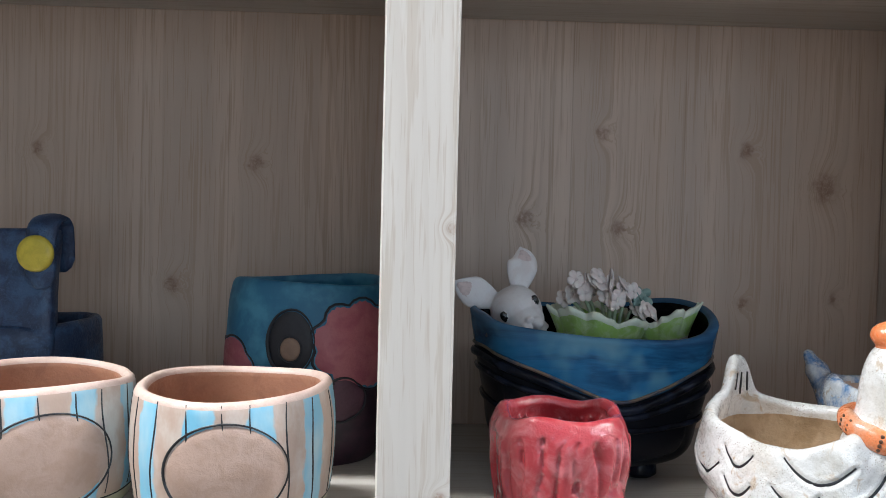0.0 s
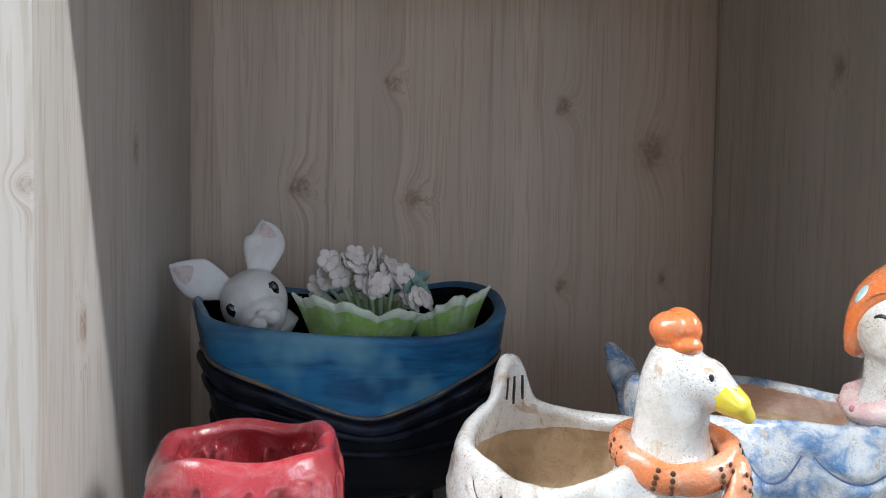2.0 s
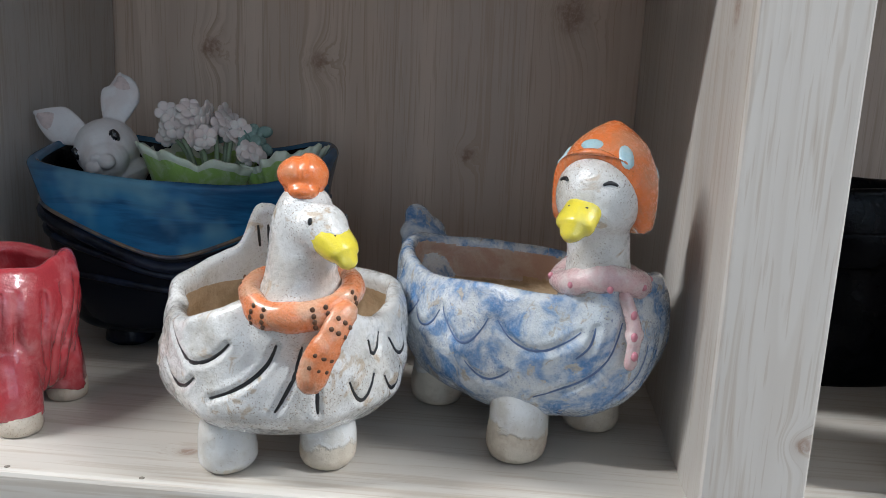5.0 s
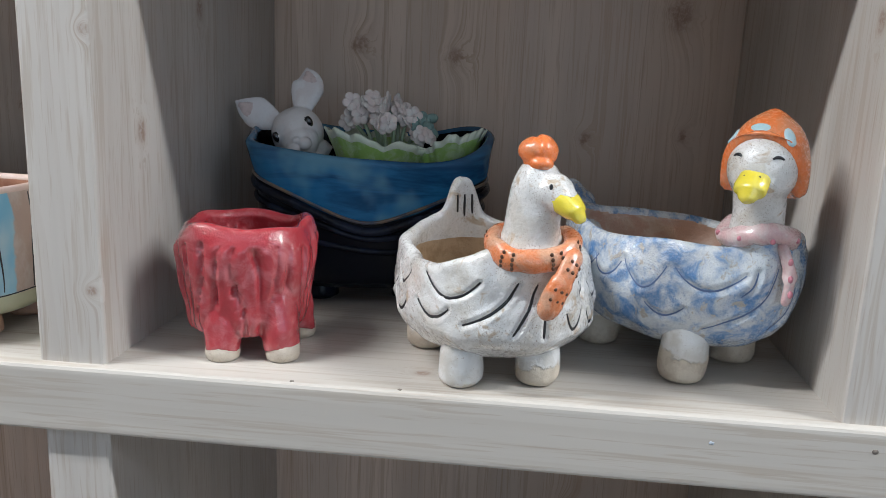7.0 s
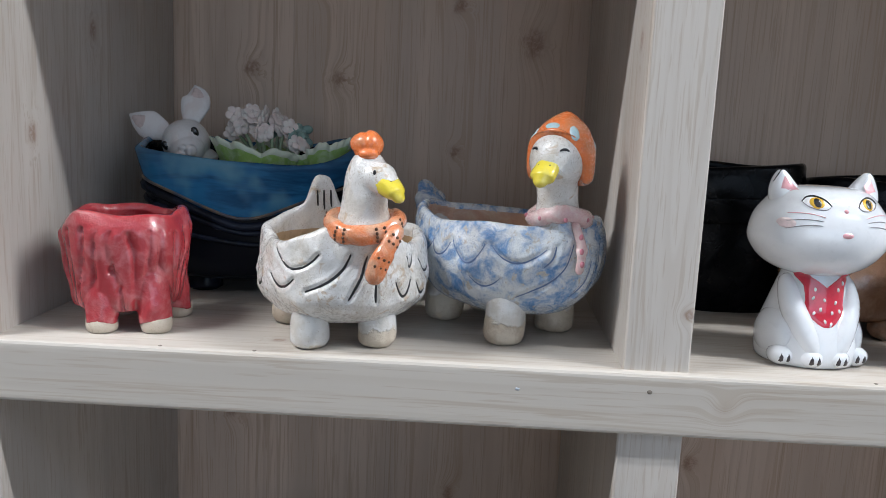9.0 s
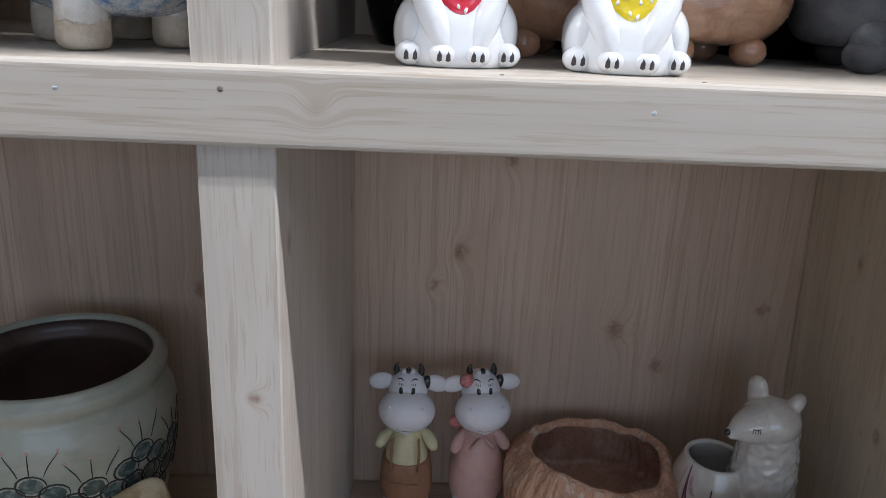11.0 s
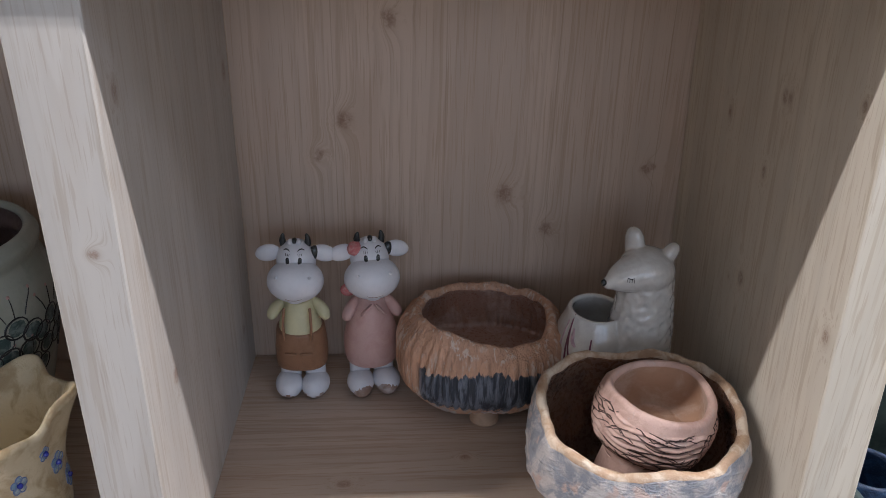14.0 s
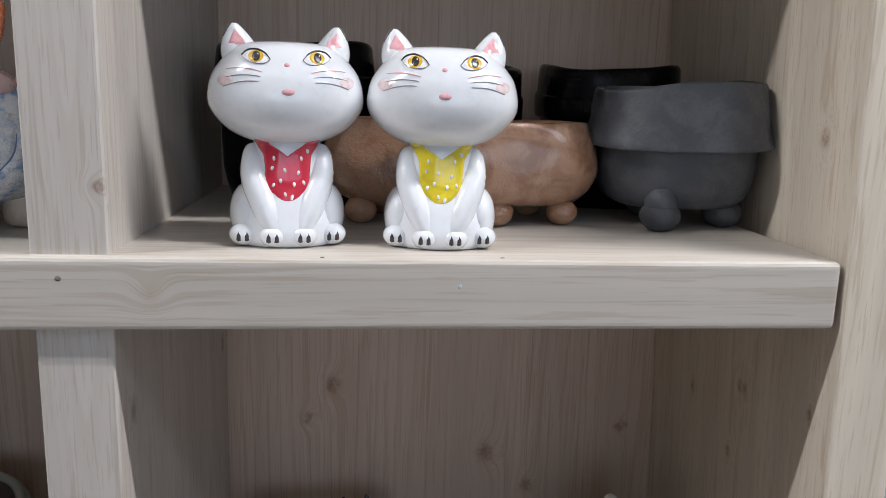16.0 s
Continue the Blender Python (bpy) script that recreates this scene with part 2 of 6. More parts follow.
def rings(bm, stack, n=44, e=2.0, warp=None, mi=0):
    """A skin over rings (z, rx, ry, cx, cy), with both ends closed."""
    rows = []
    for r in stack:
        z, rx, ry = r[:3]
        cx, cy = (r[3], r[4]) if len(r) > 3 else (0.0, 0.0)
        row = []
        for i in range(n):
            th = 2 * math.pi * i / n
            c, s = math.cos(th), math.sin(th)
            p = Vector((cx + rx * math.copysign(abs(c) ** (2 / e), c), cy + ry * math.copysign(abs(s) ** (2 / e), s), z))
            if warp:
                p = warp(p, th)
            row.append(bm.verts.new(p))
        rows.append(row)
    kinds = list(mi) if isinstance(mi, (list, tuple)) else [mi] * (len(rows) - 1)
    first = kinds[0]
    for a, b in zip(rows, rows[1:]):
        k = kinds.pop(0)
        for i in range(n):
            j = (i + 1) % n
            bm.faces.new((a[i], a[j], b[j], b[i])).material_index = k
    for row, flip in ((rows[0], True), (rows[-1], False)):
        mid = bm.verts.new(sum((v.co for v in row), Vector()) / n)
        for i in range(n):
            j = (i + 1) % n
            f = (row[j], row[i], mid) if flip else (row[i], row[j], mid)
            bm.faces.new(f).material_index = first if flip else k


def vessel(bm, prof, rx, ry, wall, floor, n=52, e=2.0, warp=None, mi=0, lip=0.5, inner=None, rim=None):
    """An open pot: prof is (z, factor) from the bottom up to the rim; wall thickness; height of the inner floor."""
    stack = [(z, rx * k, ry * k) for z, k in prof]
    zt, kt = prof[-1]
    h = wall * lip
    for f, up in ((0.12, 0.55), (0.3, 0.9), (0.5, 1.0), (0.7, 0.9), (0.88, 0.55)):
        stack.append((zt + h * up, rx * kt - wall * f, ry * kt - wall * f))
    for z, k in reversed(prof):
        if z < floor:
            break
        stack.append((z, max(0.002, rx * k - wall), max(0.002, ry * k - wall)))
    k = stack[-1]
    stack.append((floor, k[1] * 0.9, k[2] * 0.9))
    inner, rim = mi if inner is None else inner, mi if rim is None else rim
    outer = len(prof) - 1
    kinds = [mi] * outer + [rim] * 6
    rings(bm, stack, n, e, warp, kinds + [inner] * (len(stack) - 1 - len(kinds)))


def fine_prof(prof, steps=4):
    """More rings between the given ones, on a smooth curve."""
    out = []
    m = len(prof)
    for i in range(m - 1):
        p0, p1, p2, p3 = prof[max(i - 1, 0)], prof[i], prof[i + 1], prof[min(i + 2, m - 1)]
        for s in range(steps):
            t = s / steps
            q = []
            for a, b, c, d in zip(p0, p1, p2, p3):
                q.append(0.5 * (2 * b + (c - a) * t + (2 * a - 5 * b + 4 * c - d) * t * t + (3 * b - a - 3 * c + d) * t ** 3))
            out.append(tuple(q))
    out.append(tuple(prof[-1]))
    return out


def ball(bm, c, r, turn=None, seg=20, mi=0, warp=None):
    made = bmesh.ops.create_uvsphere(bm, u_segments=seg, v_segments=max(8, seg * 2 // 3), radius=1)["verts"]
    m = (turn or Matrix()).to_3x3()
    for v in made:
        p = m @ Vector((v.co.x * r[0], v.co.y * r[1], v.co.z * r[2])) + Vector(c)
        v.co = warp(p, 0) if warp else p
    for f in {f for v in made for f in v.link_faces}:
        f.material_index = mi
    return made


def curve_points(pts, steps=6):
    return [Vector(p) for p in fine_prof([tuple(p) for p in pts], steps)]


def tube(bm, pts, radii, n=14, mi=0, flat=1.0, warp=None, up=None):
    """A round-ended tube along pts."""
    pts = [Vector(p) for p in pts]
    m = len(pts)
    if isinstance(radii, (int, float)):
        radii = [radii] * m
    rows = []
    ref = Vector(up) if up else Vector((0.13, 0.21, 0.97))
    for i, p in enumerate(pts):
        d = (pts[min(i + 1, m - 1)] - pts[max(i - 1, 0)]).normalized()
        a = d.cross(ref)
        a = a.normalized() if a.length > 1e-4 else d.orthogonal().normalized()
        b = d.cross(a).normalized()
        r = radii[i]
        row_specs = [(0.0, 1.0)]
        if i == 0:
            row_specs = [(-0.9 * r, 0.35), (-0.6 * r, 0.75), (0.0, 1.0)]
        elif i == m - 1:
            row_specs = [(0.0, 1.0), (0.6 * r, 0.75), (0.9 * r, 0.35)]
        for along, k in row_specs:
            row = []
            for j in range(n):
                th = 2 * math.pi * j / n
                q = p + d * along + a * (math.cos(th) * r * k) + b * (math.sin(th) * r * k * flat)
                if warp:
                    q = warp(q, th)
                row.append(bm.verts.new(q))
            rows.append(row)
    for a_, b_ in zip(rows, rows[1:]):
        for j in range(n):
            k = (j + 1) % n
            bm.faces.new((a_[j], a_[k], b_[k], b_[j])).material_index = mi
    for row, flip in ((rows[0], True), (rows[-1], False)):
        f = bm.faces.new(row[::-1] if flip else row)
        f.material_index = mi


def tree_of(bm):
    bm.normal_update()
    return BVHTree.FromBMesh(bm)


def strip(bm, spots, width, lift=0.0004, mi=0):
    """A thin raised line over (place, normal) spots."""
    prev = None
    m = len(spots)
    for i, (p, nrm) in enumerate(spots):
        d = spots[min(i + 1, m - 1)][0] - spots[max(i - 1, 0)][0]
        if d.length < 1e-7:
            continue
        side = d.cross(nrm).normalized()
        w = width * (0.35 + 0.65 * math.sin(math.pi * (i + 0.5) / m)) / 2
        row = [bm.verts.new(p + side * w - nrm * lift), bm.verts.new(p + side * w * 0.6 + nrm * lift),
               bm.verts.new(p - side * w * 0.6 + nrm * lift), bm.verts.new(p - side * w - nrm * lift)]
        if prev:
            for k in range(3):
                bm.faces.new((prev[k], prev[k + 1], row[k + 1], row[k])).material_index = mi
        prev = row


def round_spots(tree, pts, centre=(0, 0), far=0.4):
    """Spots on a round thing: pts are (azimuth in degrees, height); azimuth 0 is the front (-y), 90 is +x."""
    out = []
    for az, z in pts:
        d = Vector((math.sin(radians(az)), -math.cos(radians(az)), 0))
        c = Vector((centre[0], centre[1], z))
        hit, nrm, _, _ = tree.ray_cast(c + d * far, -d)
        if hit:
            out.append((hit, nrm if nrm.dot(d) > 0 else -nrm))
    return out


def face_spots(tree, pts, way=(0, 1, 0), far=0.3):
    """Spots on what is seen along way: pts are (across, up) in the plane across way."""
    w = Vector(way).normalized()
    right = w.cross(Vector((0, 0, 1))).normalized()
    upv = right.cross(w)
    out = []
    for a, b in pts:
        hit, nrm, _, _ = tree.ray_cast(right * a + upv * b - w * far, w)
        if hit:
            out.append((hit, nrm if nrm.dot(w) < 0 else -nrm))
    return out


def patch(bm, tree, outline, mi, caster, lift=0.0004, levels=4):
    """A thin patch of paint or clay inside a closed outline, laid on the surface."""
    n = len(outline)
    ca, cb = sum(p[0] for p in outline) / n, sum(p[1] for p in outline) / n
    grid = []
    for lv in range(levels + 1):
        k = lv / levels
        pts = [(ca + (a - ca) * k, cb + (b - cb) * k) for a, b in outline] if lv else [(ca, cb)]
        spots = caster(tree, pts)
        if len(spots) != len(pts):
            return
        grid.append([bm.verts.new(p + nr * (lift if lv < levels else -lift * 0.5)) for p, nr in spots])
    for i in range(n):
        j = (i + 1) % n
        bm.faces.new((grid[0][0], grid[1][i], grid[1][j])).material_index = mi
        for lv in range(1, levels):
            bm.faces.new((grid[lv][i], grid[lv][j], grid[lv + 1][j], grid[lv + 1][i])).material_index = mi


def oval(ca, cb, ra, rb, n=18, turn=0.0):
    out = []
    for i in range(n):
        t = 2 * math.pi * i / n
        a, b = ra * math.cos(t), rb * math.sin(t)
        out.append((ca + a * math.cos(turn) - b * math.sin(turn), cb + a * math.sin(turn) + b * math.cos(turn)))
    return out


def arc(ca, cb, wa, depth, n=14, tilt=0.0):
    """A hanging curve: across wa each way, depth low in the middle."""
    return [(ca + wa * u, cb - depth * (1 - u * u) + tilt * u) for u in [-1 + 2 * i / (n - 1) for i in range(n)]]


def melt(bm, voxel, rounds=4):
    """Overlapping closed shapes become one hand-smoothed skin; each face keeps the material of the nearest shape."""
    bmesh.ops.recalc_face_normals(bm, faces=bm.faces)
    bm.faces.ensure_lookup_table()
    kinds = [f.material_index for f in bm.faces]
    tree = BVHTree.FromBMesh(bm)
    mesh = bpy.data.meshes.new("raw")
    bm.to_mesh(mesh)
    bm.free()
    raw = new("raw", mesh)
    skin = raw.modifiers.new("skin", "REMESH")
    skin.mode, skin.voxel_size = "VOXEL", voxel
    soft = raw.modifiers.new("soft", "SMOOTH")
    soft.factor, soft.iterations = 0.5, rounds
    made = bpy.data.meshes.new_from_object(raw.evaluated_get(bpy.context.evaluated_depsgraph_get()))
    out = bmesh.new()
    out.from_mesh(made)
    for f in out.faces:
        near = tree.find_nearest(f.calc_center_median())
        f.material_index = kinds[near[2]] if near[2] is not None else 0
    bpy.data.objects.remove(raw)
    bpy.data.meshes.remove(mesh)
    bpy.data.meshes.remove(made)
    return out


def dent(bm, lines, depth, width):
    """Presses lines of (place, normal) spots into a skin, with a low burr beside them."""
    spots = []
    for line in lines:
        for (p, n), (q, _) in zip(line, line[1:]):
            for k in range(4):
                spots.append((p.lerp(q, k / 4), n))
    kd = KDTree(len(spots))
    for i, (p, _) in enumerate(spots):
        kd.insert(p, i)
    kd.balance()
    for v in bm.verts:
        _, i, d = kd.find(v.co)
        if d < width * 3:
            u = d / width
            v.co -= spots[i][1] * depth * (math.exp(-u * u) - 0.35 * math.exp(-(u - 1.7) ** 2 * 2))


# ---------------------------------------------------------------- the room around: an unseen shell, added to bounce light
def wall_piece(name, x0, x1, y0, y1, z0, z1, m):
    bm = bmesh.new()
    box(bm, x0, x1, y0, y1, z0, z1)
    return tagged(part(name, bm, m, smooth=False), kind="structure")


wall_piece("floor", -2.6, 2.9, -3.2, 0.5, -0.1, 0.0, FLOOR_MAT)
wall_piece("ceiling", -2.6, 2.9, -3.2, 0.5, 2.6, 2.7, CEIL_PAINT)
wall_piece("wall_north", -2.6, 2.9, 0.5, 0.6, -0.1, 2.7, WALL_PAINT)
wall_piece("wall_west", -2.7, -2.6, -3.3, 0.6, -0.1, 2.7, WALL_PAINT)
wall_piece("wall_east", 2.9, 3.0, -3.3, 0.6, -0.1, 2.7, WALL_PAINT)
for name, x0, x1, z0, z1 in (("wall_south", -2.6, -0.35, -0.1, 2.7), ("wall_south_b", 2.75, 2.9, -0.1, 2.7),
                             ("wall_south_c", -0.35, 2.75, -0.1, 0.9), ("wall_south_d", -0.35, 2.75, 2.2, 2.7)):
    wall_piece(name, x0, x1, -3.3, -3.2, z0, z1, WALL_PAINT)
# Unseen window, added to give the fill lamp an opening.
window = tagged(thing("window_1", (1.2, -3.23, 0.9), 0, "unseen wide window with a plain white frame, added for the fill light", "window"), kind="structure")
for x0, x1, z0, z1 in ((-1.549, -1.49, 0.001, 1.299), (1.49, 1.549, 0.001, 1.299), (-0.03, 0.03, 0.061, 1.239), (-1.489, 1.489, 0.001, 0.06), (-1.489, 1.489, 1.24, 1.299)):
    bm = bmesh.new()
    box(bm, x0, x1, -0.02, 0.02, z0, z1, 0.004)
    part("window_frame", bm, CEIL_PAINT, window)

# ---------------------------------------------------------------- the shelves
TOP, LOW, BACK = 1.198, 0.745, 0.320      # upper floor, lower floor, back panel
ROOF = 1.566                              # underside of the board above


def board(name, x0, x1, y0, z0, z1, label, m=WOOD_BOARD):
    bm = bmesh.new()
    box(bm, x0, x1, y0, BACK + 0.001, z0, z1, 0.0042, 4)
    return tagged(part(name, bm, m, smooth=False), label, "shelf board", kind="structure")


def upright(name, front, back, y0, z0, z1, label, m, lean=0.0, z_ref=1.2):
    """An upright panel: (left, right) at the front edge and at the back."""
    bm = bmesh.new()
    vs = box(bm, 0, 1, y0, BACK - 0.001, z0, z1)
    for v in vs:
        pair = front if v.co.y < (y0 + BACK) / 2 else back
        v.co.x = (pair[0] if v.co.x < 0.5 else pair[1]) + lean * (v.co.z - z_ref)
    edges = [e for e in bm.edges if abs(e.verts[0].co.z - e.verts[1].co.z) > 0.1 and e.verts[0].co.y < 0.1]
    bmesh.ops.bevel(bm, geom=edges, offset=0.0025, segments=3, affect="EDGES", profile=0.6)
    return tagged(part(name, bm, m, smooth=False), label, "shelf upright", kind="structure")


board("shelf_middle", -0.9, 0.8565, 0.0, TOP - 0.040, TOP, "whitewashed pine shelf board with nail marks")
board("shelf_top", -0.9, 0.8565, 0.0, ROOF, ROOF + 0.040, "whitewashed pine shelf board above the cells")
board("shelf_bottom", -0.9, 0.8565, 0.004, LOW - 0.040, LOW, "tan pine shelf board of the lower row", WOOD_LOW)
for za, zb, tag in ((TOP, ROOF, "upper"), (LOW, TOP - 0.040, "lower")):
    upright("divider_a_" + tag, (-0.023, 0.0155), (-0.019, 0.0125), 0.006, za, zb, "pale pine divider between shelf cells", WOOD_POST)
    upright("divider_b_" + tag, (0.408, 0.4485), (0.418, 0.4525), 0.006, za, zb, "pale pine divider between shelf cells", WOOD_POST)
    upright("divider_c_" + tag, (-0.47, -0.432), (-0.47, -0.432), 0.006, za, zb, "pale pine divider between shelf cells", WOOD_POST)
upright("end_panel", (0.8595, 0.8995), (0.874, 0.91), -0.001, 0.0, 2.0, "pale pine end panel of the shelf unit", WOOD_SIDE, -0.035, 1.18)
bm = bmesh.new()
box(bm, -0.9, 0.90, BACK + 0.001, BACK + 0.013, 0.0, 2.0)
tagged(part("back_panel", bm, WOOD_BACK, smooth=False), "knotty pine back panel with vertical grain", "back panel", kind="structure")
# Unseen housings; the back pair is added to go with the fill panels.
for k, (tx, ty) in enumerate(TUBES + BACK_FILL):
    ob = thing("ceiling_light", (tx, ty, CEILING), 0, "long white ceiling light fitting out of view", "ceiling light", "ceiling lights")
    bm = bmesh.new()
    box(bm, -0.63, 0.63, -0.09, 0.09, -0.05, 0.05, 0.008)
    part("housing", bm, CEIL_PAINT, ob)

# ---------------------------------------------------------------- glazes and clays
WHITE_GLAZE = ceramic("white_speckled_glaze", (0.74, 0.73, 0.71), (0.60, 0.57, 0.52), 0.28, 0.75, 45, speck=(0.22, 0.15, 0.09), speck_amt=0.9, relief=0.55, worn=(0.54, 0.45, 0.35))
BARE_CLAY = ceramic("bare_cream_clay", (0.58, 0.51, 0.42), (0.48, 0.40, 0.31), 0.6, 0.1, 55, speck=(0.25, 0.16, 0.09), relief=0.4)
SAND_CLAY = ceramic("rough_sand_clay", (0.47, 0.34, 0.21), (0.36, 0.25, 0.14), 0.75, 0.0, 70, speck=(0.2, 0.13, 0.07), relief=0.5)
ORANGE_GLAZE = ceramic("orange_glaze", (0.78, 0.20, 0.05), (0.66, 0.26, 0.12), 0.25, 0.7, 60, speck=(0.3, 0.12, 0.05), speck_amt=0.35, relief=0.3)
PEACH_GLAZE = ceramic("peach_scarf_glaze", (0.70, 0.22, 0.08), (0.62, 0.34, 0.21), 0.28, 0.6, 70, speck=(0.3, 0.14, 0.06), relief=0.35)
YELLOW_GLAZE = ceramic("yellow_glaze", (0.80, 0.66, 0.05), (0.70, 0.60, 0.10), 0.22, 0.7, 70, speck=(0.4, 0.3, 0.05), speck_amt=0.25, relief=0.2)
BLACK_LINE = paint("black_brush_line", (0.018, 0.018, 0.02), 0.35, 0.3)
BROWN_SLOT = paint("brown_hollow", (0.10, 0.045, 0.02), 0.5)
BLUE_WASH = ceramic("blue_washed_glaze", (0.64, 0.67, 0.69), (0.13, 0.26, 0.50), 0.26, 0.7, 78, speck=(0.10, 0.14, 0.3), speck_amt=0.7, relief=0.5, lo=0.40, hi=0.66, worn=(0.50, 0.46, 0.40))
BLUE_LINE = paint("blue_groove", (0.12, 0.18, 0.34), 0.4, 0.3)
PINK_GLAZE = ceramic("pink_scarf_glaze", (0.66, 0.44, 0.44), (0.70, 0.58, 0.56), 0.28, 0.6, 90, relief=0.4)
PINK_RIM = ceramic("pinkish_inner_clay", (0.45, 0.30, 0.24), (0.50, 0.40, 0.34), 0.5, 0.2, 60, relief=0.4)
DEEP_PINK = paint("deep_pink_spot", (0.58, 0.22, 0.27), 0.3, 0.5)
PALE_BLUE = ceramic("pale_blue_glaze", (0.42, 0.60, 0.66), (0.50, 0.62, 0.64), 0.3, 0.6, 120, relief=0.2)
RED_GLAZE = ceramic("red_glaze", (0.40, 0.040, 0.05), (0.50, 0.13, 0.14), 0.2, 0.9, 75, relief=0.5, lo=0.42, hi=0.68)
BLACK_GLAZE = ceramic("black_glaze", (0.003, 0.003, 0.0035), (0.005, 0.005, 0.006), 0.14, 0.0, 50, relief=0.35)
BLACK_GLAZE.node_tree.nodes["Principled BSDF"].inputs["Specular IOR Level"].default_value = 0.12
GREY_CLAY = ceramic("charcoal_clay", (0.062, 0.065, 0.075), (0.090, 0.093, 0.104), 0.48, 0.0, 50, relief=0.35)
BROWN_GLAZE = ceramic("brown_glaze", (0.45, 0.26, 0.16), (0.29, 0.145, 0.08), 0.16, 0.9, 40, speck=(0.10, 0.05, 0.02), relief=0.7)


def dipped_leg(name, level):
    """White glaze over bare clay, ending in a ragged edge at a height."""
    m, nt, bsdf = mat_base(name)
    tc = nt.nodes.new("ShaderNodeTexCoord")
    sep = add(nt, "SeparateXYZ", i0=tc.outputs["Object"])
    n = noise_tex(nt, coords(nt), 90, 4, 0.6)
    specks = noise_tex(nt, coords(nt), 1500, 2)
    edge = math_node(nt, "ADD", sep.outputs[2], math_node(nt, "MULTIPLY", math_node(nt, "SUBTRACT", n, 0.5), 0.022))
    clay = mix(nt, step(nt, n, 0.4, 0.65), (0.60, 0.53, 0.43), (0.47, 0.39, 0.30))
    glaze = mix(nt, step(nt, n, 0.4, 0.65), (0.70, 0.69, 0.67), (0.58, 0.55, 0.50))
    cover = step(nt, edge, level - 0.0015, level + 0.0015)
    col = mix(nt, cover, clay, glaze)
    col = mix(nt, math_node(nt, "MULTIPLY", step(nt, specks, 0.66, 0.74), 0.7), col, (0.24, 0.15, 0.08))
    nt.links.new(col, bsdf.inputs["Base Color"])
    bsdf.inputs["Roughness"].default_value = 0.45
    nt.links.new(math_node(nt, "MULTIPLY", cover, 0.5), bsdf.inputs["Coat Weight"])
    bump(nt, bsdf, math_node(nt, "ADD", n, math_node(nt, "MULTIPLY", cover, 0.4)), 0.6, 0.002)
    return m


GOOSE_LEG, DUCK_LEG, DUCK_LEG_WHITE = dipped_leg("goose_leg", 0.0175), dipped_leg("duck_leg", 0.012), dipped_leg("duck_leg_white", 0.001)


def stroke(parent, spots, width, lift, m, name="feather_line"):
    bm = bmesh.new()
    strip(bm, spots, width, lift)
    return part(name, bm, m, parent)


def leg(parent, at, r, h, m, seed=0.0, lean=(0, 0), label="", name="leg"):
    bm = bmesh.new()
    x, y = at
    prof = [(0.0, 0.55), (0.0008, 0.78), (0.003, 0.95), (h * 0.3, 1.03), (h * 0.7, 1.0), (h, 0.95), (h + r * 0.5, 0.8)]
    rings(bm, [(z, r * k, r * k * 0.96, x + lean[0] * z / h, y + lean[1] * z / h) for z, k in fine_prof(prof, 2)], 18,
          warp=lambda p, th: p + Vector((wobble(p, 70, 0.0012, seed), wobble(p, 75, 0.0012, seed + 5), 0)))
    return part(name, bm, m, parent, label)


